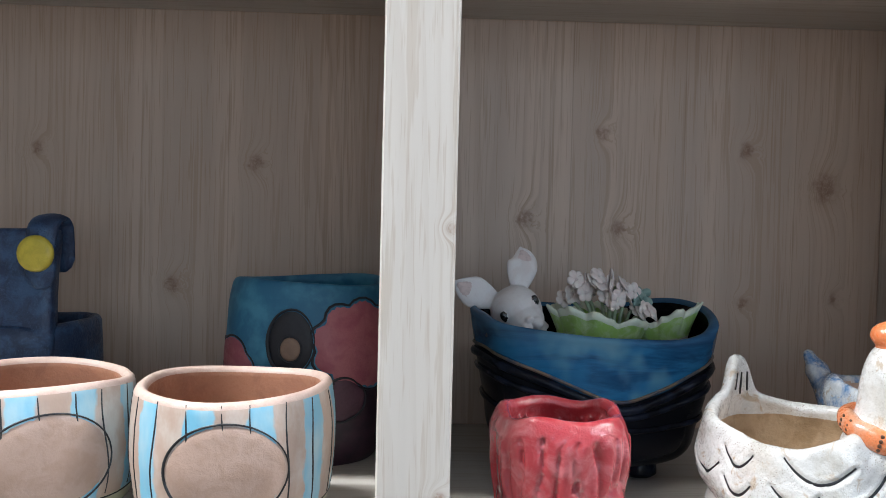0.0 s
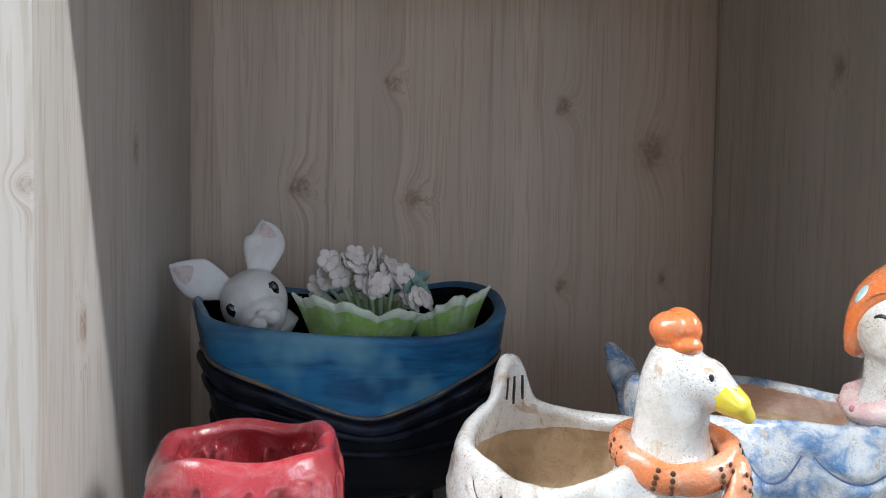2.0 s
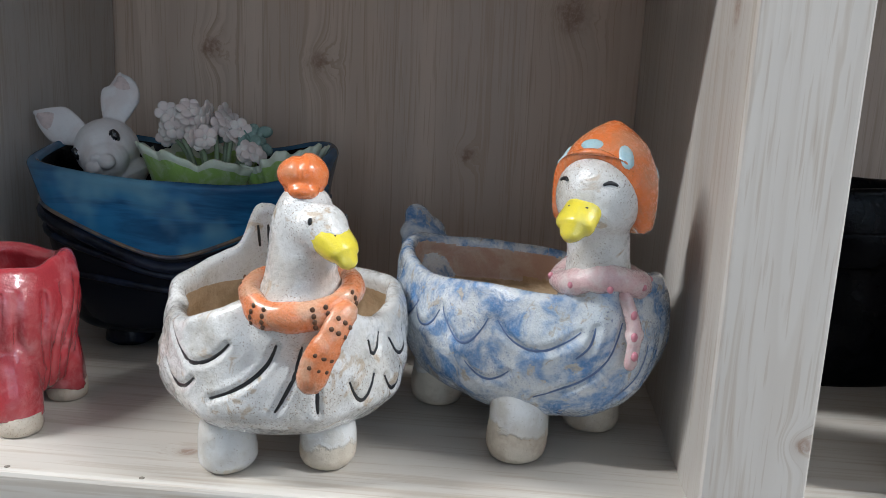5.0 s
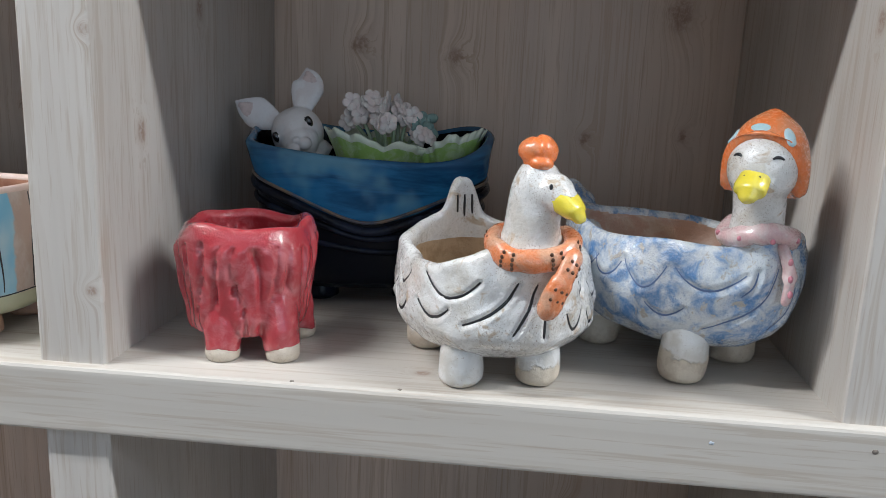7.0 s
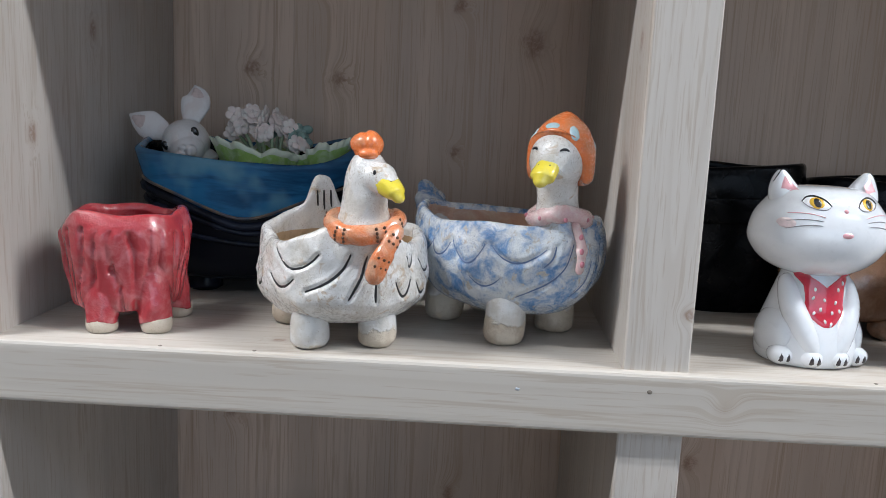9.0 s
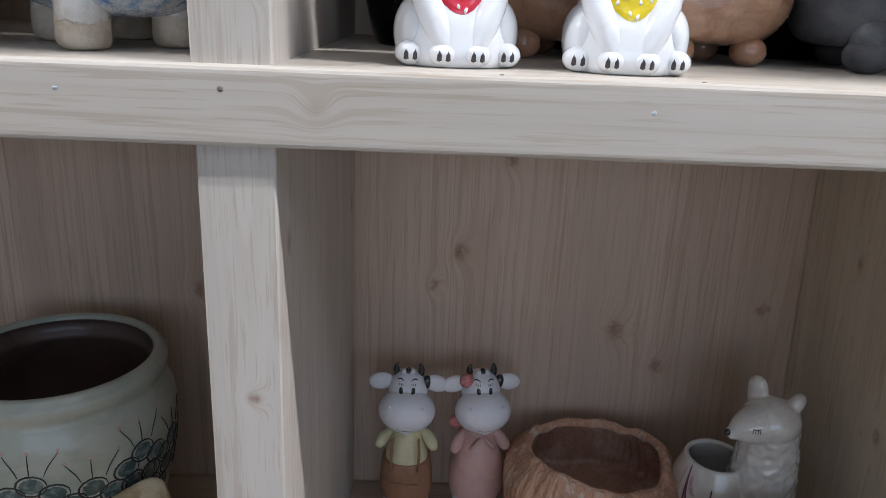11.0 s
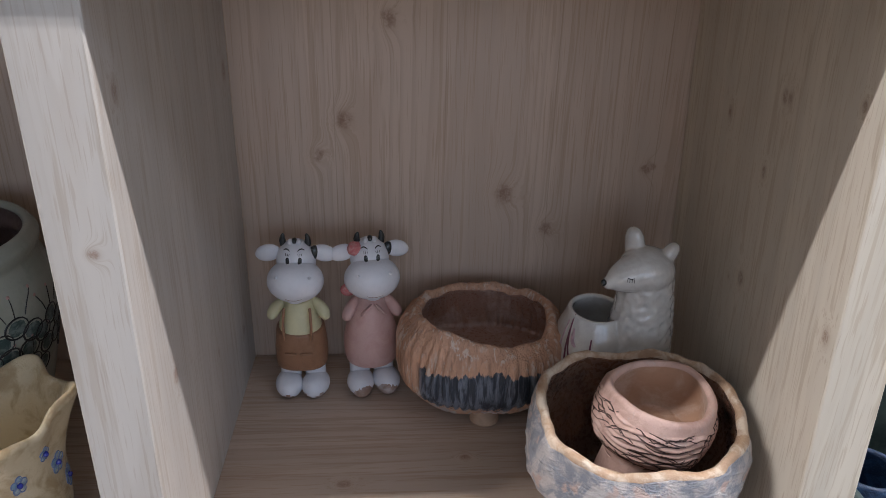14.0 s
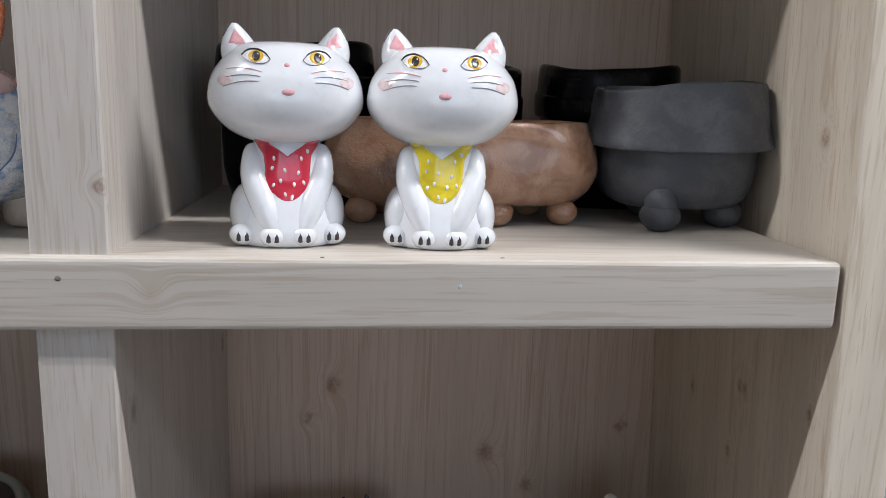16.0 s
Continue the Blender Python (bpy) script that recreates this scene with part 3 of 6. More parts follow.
# ---------------------------------------------------------------- white duck planter
def duck_planter():
    ob = thing("duck_planter", (0.2265, 0.058, TOP), 17, "white speckled ceramic duck planter with orange cap and scarf", "planter", "bird planters")

    def w(p, th):
        front = max(0.0, -math.sin(th))
        back = max(0.0, math.sin(th))
        top = max(0.0, min(1.0, (p.z - 0.035) / 0.03))
        p = p.copy()
        p.z += top * (0.010 * front ** 6 + 0.003 * math.sin(3 * th + 0.6) + 0.007 * back ** 4)
        side = 1 + 0.03 * math.sin(5 * th + 1.3) * top + 0.025 * math.sin(3 * th)
        p.x *= side
        p.y *= side
        p.x += wobble(p, 45, 0.0026) + wobble(p, 85, 0.0014, 2)
        p.y += wobble(p, 45, 0.0022, 7)
        p.z += wobble(p, 40, 0.0014, 3)
        p.x += wobble(p, 130, 0.0009, 5)
        p.y += wobble(p, 130, 0.0009, 8)
        return p

    inv = ob.matrix_world.inverted()

    def tail(p, th):
        q = w(p, th)
        if p.y > 0 and p.z > 0.03:
            d = p.x + 0.0095
            q.z += min(1.0, (p.z - 0.03) / 0.035) ** 1.5 * (0.019 * math.exp(-(d / 0.0105) ** 4) + 0.009 * math.exp(-(d / 0.024) ** 2))
            q.y += 0.004 * math.exp(-(d / 0.014) ** 2) * min(1.0, (p.z - 0.03) / 0.035)
        return q

    bm = bmesh.new()
    prof = fine_prof([(0.0135, 0.22), (0.0145, 0.52), (0.019, 0.74), (0.030, 0.95), (0.042, 1.0), (0.055, 0.985), (0.0655, 0.95)], 4)
    vessel(bm, prof, 0.0565, 0.060, 0.0085, 0.034, 150, 2.25, tail, inner=1)
    # neck, head and cheeks, looking aside
    neck = inv @ Vector((0.2455, 0.0150, TOP))
    nx, ny = neck.x, neck.y
    spine = [(0.040, 0.0150, 0.0100, nx - 0.002, ny + 0.010), (0.056, 0.0240, 0.0170, nx - 0.001, ny + 0.004), (0.070, 0.0225, 0.0200, nx, ny + 0.001), (0.080, 0.0185, 0.0175, nx, ny), (0.088, 0.0152, 0.0152, nx, ny),
             (0.096, 0.0140, 0.0144, nx, ny - 0.0005), (0.104, 0.0134, 0.0138, nx, ny - 0.001), (0.113, 0.0126, 0.0130, nx + 0.0005, ny - 0.001),
             (0.1205, 0.0100, 0.0102, nx + 0.001, ny - 0.001), (0.1245, 0.0060, 0.0060, nx + 0.001, ny - 0.001)]
    rings(bm, fine_prof(spine, 3), 28, warp=lambda p, th: p + Vector((wobble(p, 60, 0.0012), wobble(p, 60, 0.0012, 4), 0)))
    face = pose(nx, ny, 0, 0, 0, 52 - 17)       # the head looks aside
    ball(bm, face @ Vector((0, -0.0050, 0.1100)), (0.0124, 0.0130, 0.0112), face)
    ball(bm, face @ Vector((0, -0.0110, 0.1100)), (0.0114, 0.0112, 0.0098), face)
    ball(bm, face @ Vector((0, -0.0165, 0.1070)), (0.0094, 0.0085, 0.0076), face)
    bm = melt(bm, 0.0012, 5)
    tree = tree_of(bm)
    arcs = [(-39, 0.0635, 17, 0.0105), (-50, 0.047, 12, 0.007), (-86, 0.060, 11, 0.009), (-84, 0.044, 10, 0.008), (31, 0.046, 7, 0.010), (41, 0.061, 6, 0.008), (52, 0.043, 7, 0.008),
            (62, 0.057, 8, 0.009), (86, 0.046, 10, 0.009), (-112, 0.050, 12, 0.009), (-138, 0.045, 12, 0.009), (128, 0.046, 12, 0.009), (108, 0.058, 10, 0.009)]
    lines = [arc(az, z, wa, dz, 18) for az, z, wa, dz in arcs]
    lines += [[tuple(q) for q in fine_prof(pts, 6)] for pts in ([(-4, 0.0645), (-8, 0.055), (-17, 0.0465), (-30, 0.0400)], [(5, 0.064), (3, 0.053), (-1, 0.043), (-5, 0.0355)],
                                                               [(11, 0.046), (11, 0.040), (11.5, 0.034)])]
    dent(bm, [round_spots(tree, line) for line in lines], 0.0011, 0.0016)
    tree = tree_of(bm)
    body = part("body", bm, [WHITE_GLAZE, SAND_CLAY], ob)
    for f in body.data.polygons:
        if f.material_index == 1 and f.center.z > 0.064:
            f.material_index = 0
    for line in lines:
        stroke(body, round_spots(tree, line), 0.0025, 0.0004, BLACK_LINE)
    for dx, z1 in ((-0.0135, 0.081), (-0.0085, 0.078), (-0.0035, 0.080)):
        stroke(body, face_spots(tree, [(dx, 0.0925), (dx + 0.0004, 0.087), (dx + 0.001, z1)], far=-0.03), 0.0021, 0.0005, BLACK_LINE)
    bm = bmesh.new()
    pts = [face @ Vector(p) for p in ((0, -0.0170, 0.1068), (0, -0.0205, 0.1050), (0, -0.0240, 0.1026), (0, -0.0265, 0.1005))]
    tube(bm, curve_points(pts, 4), [0.0094, 0.0093, 0.0092, 0.0090, 0.0088, 0.0085, 0.0082, 0.0079, 0.0076, 0.0072, 0.0068, 0.0062, 0.0053], 18, flat=0.72, up=(0, 0, 1),
         warp=lambda p, th: p + Vector((wobble(p, 150, 0.0009), 0, wobble(p, 150, 0.0009, 3))))
    beak = part("beak", bm, YELLOW_GLAZE, ob, "yellow glazed beak")
    bm = bmesh.new()
    for s in (-1, 1):
        ball(bm, face @ Vector((s * 0.0028, -0.0236, 0.1087)), (0.0008, 0.0010, 0.0006), seg=8)
    part("nostril", bm, BLACK_LINE, beak)
    bm = bmesh.new()
    for s in (-1, 1):
        d = face.to_3x3() @ Vector((s * 0.95, -0.30, 0)).normalized()
        hit, nrm, _, _ = tree.ray_cast(face @ Vector((0, -0.0135, 0.1135)) + d * 0.05, -d)
        if hit:
            ball(bm, hit - nrm * 0.0003, (0.0010, 0.0010, 0.0018), face @ pose(0, 0, 0, 0, 0, 0), 10)
    part("eyes", bm, BLACK_LINE, body)
    # knobbed cap: two lobes over a rolled brim
    bm = bmesh.new()
    cap_at = pose(nx + 0.0005, ny - 0.001, 0.1295, 0, 0, -17)
    ball(bm, (0, 0, 0), (0.0104, 0.0098, 0.0082), seg=30)
    ball(bm, (0.0015, -0.0065, -0.0058), (0.0062, 0.0048, 0.0036), seg=20)
    ball(bm, (0, 0, -0.0062), (0.0078, 0.0078, 0.0040), seg=20)
    for v in bm.verts:          # a pressed groove over the crown, and uneven lobes
        p = v.co
        if p.z > -0.003:
            v.co = p * (1 - 0.16 * math.exp(-((p.x + 0.0018 + p.y * 0.25) / 0.0014) ** 2) + 0.05 * math.sin(p.x * 420 + 0.6))
    for v in bm.verts:
        v.co = cap_at @ v.co
    part("cap", melt(bm, 0.0008, 2), ORANGE_GLAZE, ob, "glossy orange knob cap")
    # scarf: a flat roll round the neck and a hanging end
    loop = [inv @ Vector((x, y, TOP + z)) for x, y, z in ((0.262, 0.029, 0.083), (0.247, 0.034, 0.084), (0.232, 0.028, 0.084), (0.2262, 0.017, 0.0835), (0.2275, 0.0060, 0.0800), (0.2355, -0.0025, 0.0765),
                                                         (0.2475, -0.0045, 0.0765), (0.2590, -0.0010, 0.0785), (0.2655, 0.0060, 0.0825), (0.2660, 0.0160, 0.0840), (0.2630, 0.026, 0.084))]
    loop = curve_points(loop, 5)
    bm = bmesh.new()
    tube(bm, loop, 0.0048, 16, flat=1.22, up=(0, 0, 1), warp=lambda p, th: p + Vector((wobble(p, 120, 0.0010, 3), wobble(p, 120, 0.0010, 6), wobble(p, 120, 0.0012))))
    scarf = part("scarf", bm, PEACH_GLAZE, ob, "orange rolled clay scarf")
    drop = curve_points([inv @ Vector((x, y, TOP + z)) for x, y, z in ((0.2665, 0.0000, 0.0790), (0.2635, -0.0055, 0.0725), (0.2595, -0.0080, 0.0640), (0.2555, -0.0080, 0.0535))], 5)
    bm = bmesh.new()
    tube(bm, drop, [0.0056] * 8 + [0.0062] * 8, 16, flat=0.70, up=(0, -1, 0), warp=lambda p, th: p + Vector((wobble(p, 140, 0.0010), wobble(p, 140, 0.0008, 4), 0)))
    part("scarf_end", bm, PEACH_GLAZE, scarf)

    def slots(path, k, half, reach, count):
        """A row of pressed slots across a strip of clay."""
        a = path[k]
        along = (path[k + 1] - path[k - 1]).normalized()
        out = Vector((a.x - nx, a.y - ny - 0.012 * (count == 3), 0)).normalized()
        side = along.cross(out).normalized()
        out = side.cross(along).normalized()
        out = out if out.dot(Vector((a.x - nx, a.y - ny, 0))) > 0 else -out
        b2 = bmesh.new()
        for m in range(count):
            v = (-1 + 2 * m / (count - 1)) * half
            turn = Matrix((along, side, out)).transposed()
            ball(b2, a + side * v + out * (reach[0] * math.sqrt(1 - (v / reach[1]) ** 2) - 0.0001), (0.0010, 0.0012, 0.0005), turn, 8)
        part("scarf_hole", b2, BROWN_SLOT, scarf)

    for k in (16, 18, 24, 26, 33, 35, 40):
        slots(loop, k, 0.0036, (0.0048, 0.0059), 4)
    for k in (3, 5, 10, 12):
        slots(drop, k, 0.0032, (0.0042, 0.0060), 3)
    for k, (lx, ly) in enumerate(((0.212, 0.020), (0.254, 0.031), (0.186, 0.078), (0.240, 0.094))):
        q = inv @ Vector((lx, ly, TOP))
        leg(ob, (q.x, q.y), 0.0122, 0.020, DUCK_LEG if k else DUCK_LEG_WHITE, k * 3.1)
    return ob


duck_planter()


# ---------------------------------------------------------------- blue goose planter
def goose_planter():
    ob = thing("goose_planter", (0.3385, 0.092, TOP), 50, "blue washed ceramic goose planter with orange hood and pink scarf", "planter", "bird planters")

    def w(p, th):
        front = max(0.0, -math.sin(th))
        back = max(0.0, math.sin(th))
        top = max(0.0, min(1.0, (p.z - 0.03) / 0.045))
        p = p.copy()
        p.z += top * (0.006 * front ** 4 + 0.002 * math.sin(4 * th) + 0.006 * back ** 3)
        p.y += 0.010 * back ** 2 * top
        p.x += wobble(p, 42, 0.0026, 11) + wobble(p, 85, 0.0014, 2)
        p.y += wobble(p, 42, 0.0024, 17)
        p.z += wobble(p, 38, 0.0014, 13)
        p.x += wobble(p, 120, 0.0009, 5)
        p.y += wobble(p, 120, 0.0009, 8)
        return p

    bm = bmesh.new()
    prof = fine_prof([(0.0165, 0.20), (0.0180, 0.50), (0.024, 0.74), (0.037, 0.92), (0.052, 0.99), (0.066, 0.985), (0.0765, 0.94)], 4)
    vessel(bm, prof, 0.053, 0.071, 0.0085, 0.058, 110, 2.15, w, inner=1)
    for f in bm.faces:
        if f.material_index == 1 and f.calc_center_median().z < 0.062:
            f.material_index = 2
    tube(bm, curve_points([(0.006, 0.072, 0.060), (0.007, 0.078, 0.074), (0.008, 0.084, 0.084), (0.008, 0.088, 0.091)], 4),
         [0.020] * 4 + [0.0185] * 3 + [0.0170] * 3 + [0.0150, 0.0130, 0.0105], 18, flat=0.42, up=(0, 1, 0.1))
    inv = ob.matrix_world.inverted()
    nk = inv @ Vector((0.3680, 0.049, TOP))
    nx, ny = nk.x, nk.y
    hc = inv @ Vector((0.3635, 0.0395, TOP + 0.124))
    bow = hc - nk
    spine = [(0.050, 0.0250, 0.0200, nx, ny + 0.010), (0.062, 0.0250, 0.0220, nx, ny + 0.005), (0.075, 0.0190, 0.0185, nx, ny + 0.001), (0.086, 0.0152, 0.0155, nx + bow.x * 0.15, ny + bow.y * 0.15),
             (0.098, 0.0130, 0.0134, nx + bow.x * 0.5, ny + bow.y * 0.5), (0.110, 0.0130, 0.0134, nx + bow.x * 0.9, ny + bow.y * 0.9)]
    rings(bm, fine_prof(spine, 3), 28, warp=lambda p, th: p + Vector((wobble(p, 60, 0.0011, 2), wobble(p, 60, 0.0011, 4), 0)), mi=0)
    hd = pose(hc.x, hc.y, hc.z, 0, 0, -50 - 30)     # the head looks to the front
    ball(bm, hc, (0.0182, 0.0172, 0.0188), hd, 28)
    ball(bm, hd @ Vector((0, -0.006, -0.006)), (0.0140, 0.0120, 0.0100), hd, 24)
    for f in bm.faces:
        if f.material_index == 0 and f.calc_center_median().z > 0.088 and (f.calc_center_median() - hc).to_2d().length < 0.03:
            f.material_index = 3
    bm = melt(bm, 0.0012, 5)
    tree = tree_of(bm)
    arcs = ((-48, 0.068, 17, 0.010), (-84, 0.068, 14, 0.014), (-112, 0.066, 12, 0.010), (-70, 0.046, 12, 0.006),
            (48, 0.06, 10, 0.010), (80, 0.056, 12, 0.01), (-132, 0.066, 11, 0.010), (112, 0.062, 12, 0.010))
    lines = [arc(az, z, wa, dz, 18) for az, z, wa, dz in arcs]
    lines += [[tuple(q) for q in fine_prof(pts, 6)] for pts in ([(-16, 0.072), (-20, 0.056), (-30, 0.044), (-46, 0.034)], [(8, 0.070), (8, 0.055), (4, 0.040)], [(22, 0.066), (25, 0.050), (24, 0.040)],
                                                               [(-2, 0.060), (-4, 0.048), (-12, 0.036)], [(-26, 0.070), (-28, 0.062), (-32, 0.056)])]
    dent(bm, [round_spots(tree, line) for line in lines], 0.0010, 0.0020)
    tree = tree_of(bm)
    body = part("body", bm, [BLUE_WASH, PINK_RIM, SAND_CLAY, WHITE_GLAZE], ob)
    for line in lines:
        stroke(body, round_spots(tree, line), 0.0016, 0.0002, BLUE_LINE)
    bm = bmesh.new()
    pts = [hd @ Vector(p) for p in ((0, -0.0125, -0.0040), (0, -0.0165, -0.0060), (0, -0.0205, -0.0090), (0, -0.0230, -0.0115))]
    tube(bm, curve_points(pts, 4), [0.0082] * 5 + [0.0084] * 3 + [0.0082] * 2 + [0.0078, 0.0070, 0.0058], 20, flat=0.66, up=(0, 0, 1),
         warp=lambda p, th: p + Vector((wobble(p, 150, 0.0009), 0, wobble(p, 150, 0.0009, 3))))
    beak = part("beak", bm, YELLOW_GLAZE, ob, "bright yellow glazed bill")
    bm = bmesh.new()
    for s in (-1, 1):
        ball(bm, hd @ Vector((s * 0.0036, -0.0195, -0.0028)), (0.0008, 0.0009, 0.0007), seg=8)
    part("nostril", bm, BLACK_LINE, beak)
    bm = bmesh.new()
    for s in (-1, 1):
        spots = []
        for k in range(9):
            u = -1 + k / 4
            o = hd @ Vector((s * 0.0098 + 0.0024 * u, -0.06, 0.0062 + 0.0011 * (1 - u * u)))
            hit, nrm, _, _ = tree.ray_cast(o, hd.to_3x3() @ Vector((0, 1, 0)))
            if hit:
                spots.append((hit, nrm))
        strip(bm, spots, 0.0022, 0.0006)
    part("eyes", bm, BLACK_LINE, body)
    # hood
    bm = bmesh.new()
    stack = [(-0.014, 0.0205, 0.0190), (-0.012, 0.0222, 0.0208), (-0.004, 0.0226, 0.0215), (0.006, 0.0215, 0.0208), (0.014, 0.0185, 0.0180), (0.021, 0.0135, 0.0135), (0.0265, 0.0075, 0.0078), (0.0295, 0.0026, 0.0028)]
    stack = fine_prof(stack, 3)
    n = 40
    tilt = hd @ pose(0, 0.0055, 0.0015, -12, 0, 0)

    def hood(p, th):
        front = max(0.0, -math.sin(th))
        q = p.copy()
        if p.z < 0.012:
            lift = min(1.0, max(0.0, (0.012 - p.z) / 0.022))
            q.z += 0.0250 * front ** 1.1 * lift
            q.y += 0.002 * front * lift
        q.x += wobble(p, 70, 0.001)
        return tilt @ q
    inner = [(z - 0.001, max(0.0015, a - 0.003), max(0.0015, b - 0.003)) for z, a, b in stack]
    rings(bm, [(-0.011, 0.012, 0.011)] + inner[:1] + [(-0.0150, 0.0195, 0.018)] + stack, n, 2.0, hood)
    ctree = tree_of(bm)
    cap = part("hood", bm, ORANGE_GLAZE, ob, "orange pointed hood")
    bm = bmesh.new()
    for a, b, ra, rb, az in ((0.0, 0.0165, 0.0056, 0.0028, -8), (0.0, 0.0125, 0.0034, 0.0056, 42), (0.0, 0.0115, 0.0030, 0.0050, -60), (0.0, 0.010, 0.004, 0.0045, 125), (0.0, 0.010, 0.004, 0.0045, 200)):
        yaw = radians(az)
        outline = oval(0, 0, ra, rb, 16)
        mid = tilt @ Vector((math.sin(yaw) * 0.04, -math.cos(yaw) * 0.04, b + 0.004))
        into = (tilt.to_3x3() @ Vector((-math.sin(yaw), math.cos(yaw), -0.15))).normalized()
        right = into.cross(Vector((0, 0, 1))).normalized()
        upv = right.cross(into)
        rows = []
        for lv in (0.0, 0.4, 0.75, 1.0):
            row = []
            for u, v in outline if lv else [(0, 0)]:
                hit, nrm, _, _ = ctree.ray_cast(mid + right * u * lv + upv * v * lv, into)
                if hit:
                    row.append(bm.verts.new(hit - into * (0.0007 if lv < 1 else -0.0003)))
            rows.append(row)
        if all(len(r) == 16 for r in rows[1:]) and rows[0]:
            for i in range(16):
                j = (i + 1) % 16
                bm.faces.new((rows[0][0], rows[1][i], rows[1][j]))
                for lv in (1, 2):
                    bm.faces.new((rows[lv][i], rows[lv][j], rows[lv + 1][j], rows[lv + 1][i]))
    part("spots", bm, PALE_BLUE, cap, "pale blue oval spots")
    # scarf
    bm = bmesh.new()
    loop = [(nx + 0.0168 * math.cos(radians(a)), ny + 0.0164 * math.sin(radians(a)), 0.0885 + 0.0025 * math.sin(radians(a * 2))) for a in range(0, 346, 15)]
    tube(bm, loop, 0.0056, 14, warp=lambda p, th: p + Vector((0, 0, wobble(p, 160, 0.0022))))
    end = inv @ Vector((0.3770, 0.033, TOP + 0.083))
    tube(bm, curve_points([end, end + Vector((0.001, -0.004, -0.010)), end + Vector((0.0005, -0.0055, -0.018)), end + Vector((0, -0.0050, -0.027))], 4), [0.0040] * 8 + [0.0032] * 5, 12, flat=0.7)
    scarf = part("scarf", bm, PINK_GLAZE, ob, "pale pink bumpy clay scarf")
    bm = bmesh.new()
    for dz in (-0.006, -0.015, -0.023):
        ball(bm, end + Vector((-0.0012, -0.0046 - 0.12 * abs(dz), dz)), (0.0017, 0.0014, 0.0021), seg=10)
    for a in range(0, 360, 45):
        ball(bm, (nx + 0.0217 * math.cos(radians(a)), ny + 0.0213 * math.sin(radians(a)), 0.0875), (0.0014, 0.0014, 0.0016), seg=8)
    part("scarf_spots", bm, DEEP_PINK, scarf, "deep pink spots")
    for k, (lx, ly) in enumerate(((0.337, 0.053), (0.374, 0.093), (0.295, 0.112), (0.327, 0.146))):
        q = inv @ Vector((lx, ly, TOP))
        leg(ob, (q.x, q.y), 0.0142, 0.028, GOOSE_LEG, 20 + k * 2.3)
    return ob


goose_planter()


# ---------------------------------------------------------------- red four-legged pot
def red_pot():
    ob = thing("red_pot", (0.0797, 0.058, TOP), 8, "glossy red pot with grooved sides on four bare-clay feet", "pot")

    def w(p, th):
        p = p.copy()
        top = max(0.0, min(1.0, p.z / 0.07))
        groove = -0.0058 * (1 - abs(math.sin(12 * th + 2.6 * noise.noise(Vector((math.cos(th) * 2, math.sin(th) * 2, p.z * 25)))))) ** 5 + 0.0020 * noise.noise(Vector((math.cos(th) * 7, math.sin(th) * 7, p.z * 22)))
        k = 1 + (groove / 0.04 if math.hypot(p.x, p.y) > 0.030 and p.z < 0.066 else 0) + 0.02 * math.sin(2 * th + 0.7) * top
        p.x *= k
        p.y *= k
        p.z += top * (0.0012 * math.sin(3 * th + 1) + 0.0012 * math.sin(5 * th))
        p.x += wobble(p, 55, 0.002, 21)
        p.y += wobble(p, 55, 0.002, 25)
        return p

    bm = bmesh.new()
    prof = fine_prof([(0.0125, 0.40), (0.0135, 0.78), (0.019, 0.89), (0.034, 0.955), (0.052, 1.01), (0.066, 1.0), (0.0735, 0.94)], 4)
    vessel(bm, prof, 0.0388, 0.0375, 0.0085, 0.026, 150, 2.35, w)
    inv = ob.matrix_world.inverted()
    feet = [inv @ Vector((lx, ly, TOP)) for lx, ly in ((0.0735, 0.030), (0.107, 0.036), (0.105, 0.079), (0.066, 0.078))]
    for k, q in enumerate(feet):
        prof = [(0.0070, 1.0), (0.012, 1.05), (0.018, 1.08), (0.025, 1.05), (0.034, 0.95), (0.046, 0.6)]
        rings(bm, [(z, 0.0104 * s, 0.0100 * s, q.x - q.x * 0.10 * z / 0.03, q.y - q.y * 0.10 * z / 0.03) for z, s in fine_prof(prof, 3)], 24,
              warp=lambda p, th: p + Vector((wobble(p, 80, 0.0016, k), wobble(p, 80, 0.0016, k + 4), 0.0012 * math.sin(3 * th) if p.z < 0.009 else 0)))
    pot = part("pot", melt(bm, 0.0009, 2), RED_GLAZE, ob)
    for q in feet:
        bm = bmesh.new()
        rings(bm, [(z, 0.0099 * s, 0.0095 * s, q.x, q.y) for z, s in ((0, 0.78), (0.001, 0.94), (0.004, 1.02), (0.010, 1.0))], 20)
        part("foot", bm, BARE_CLAY, pot, "bare cream clay foot")


red_pot()


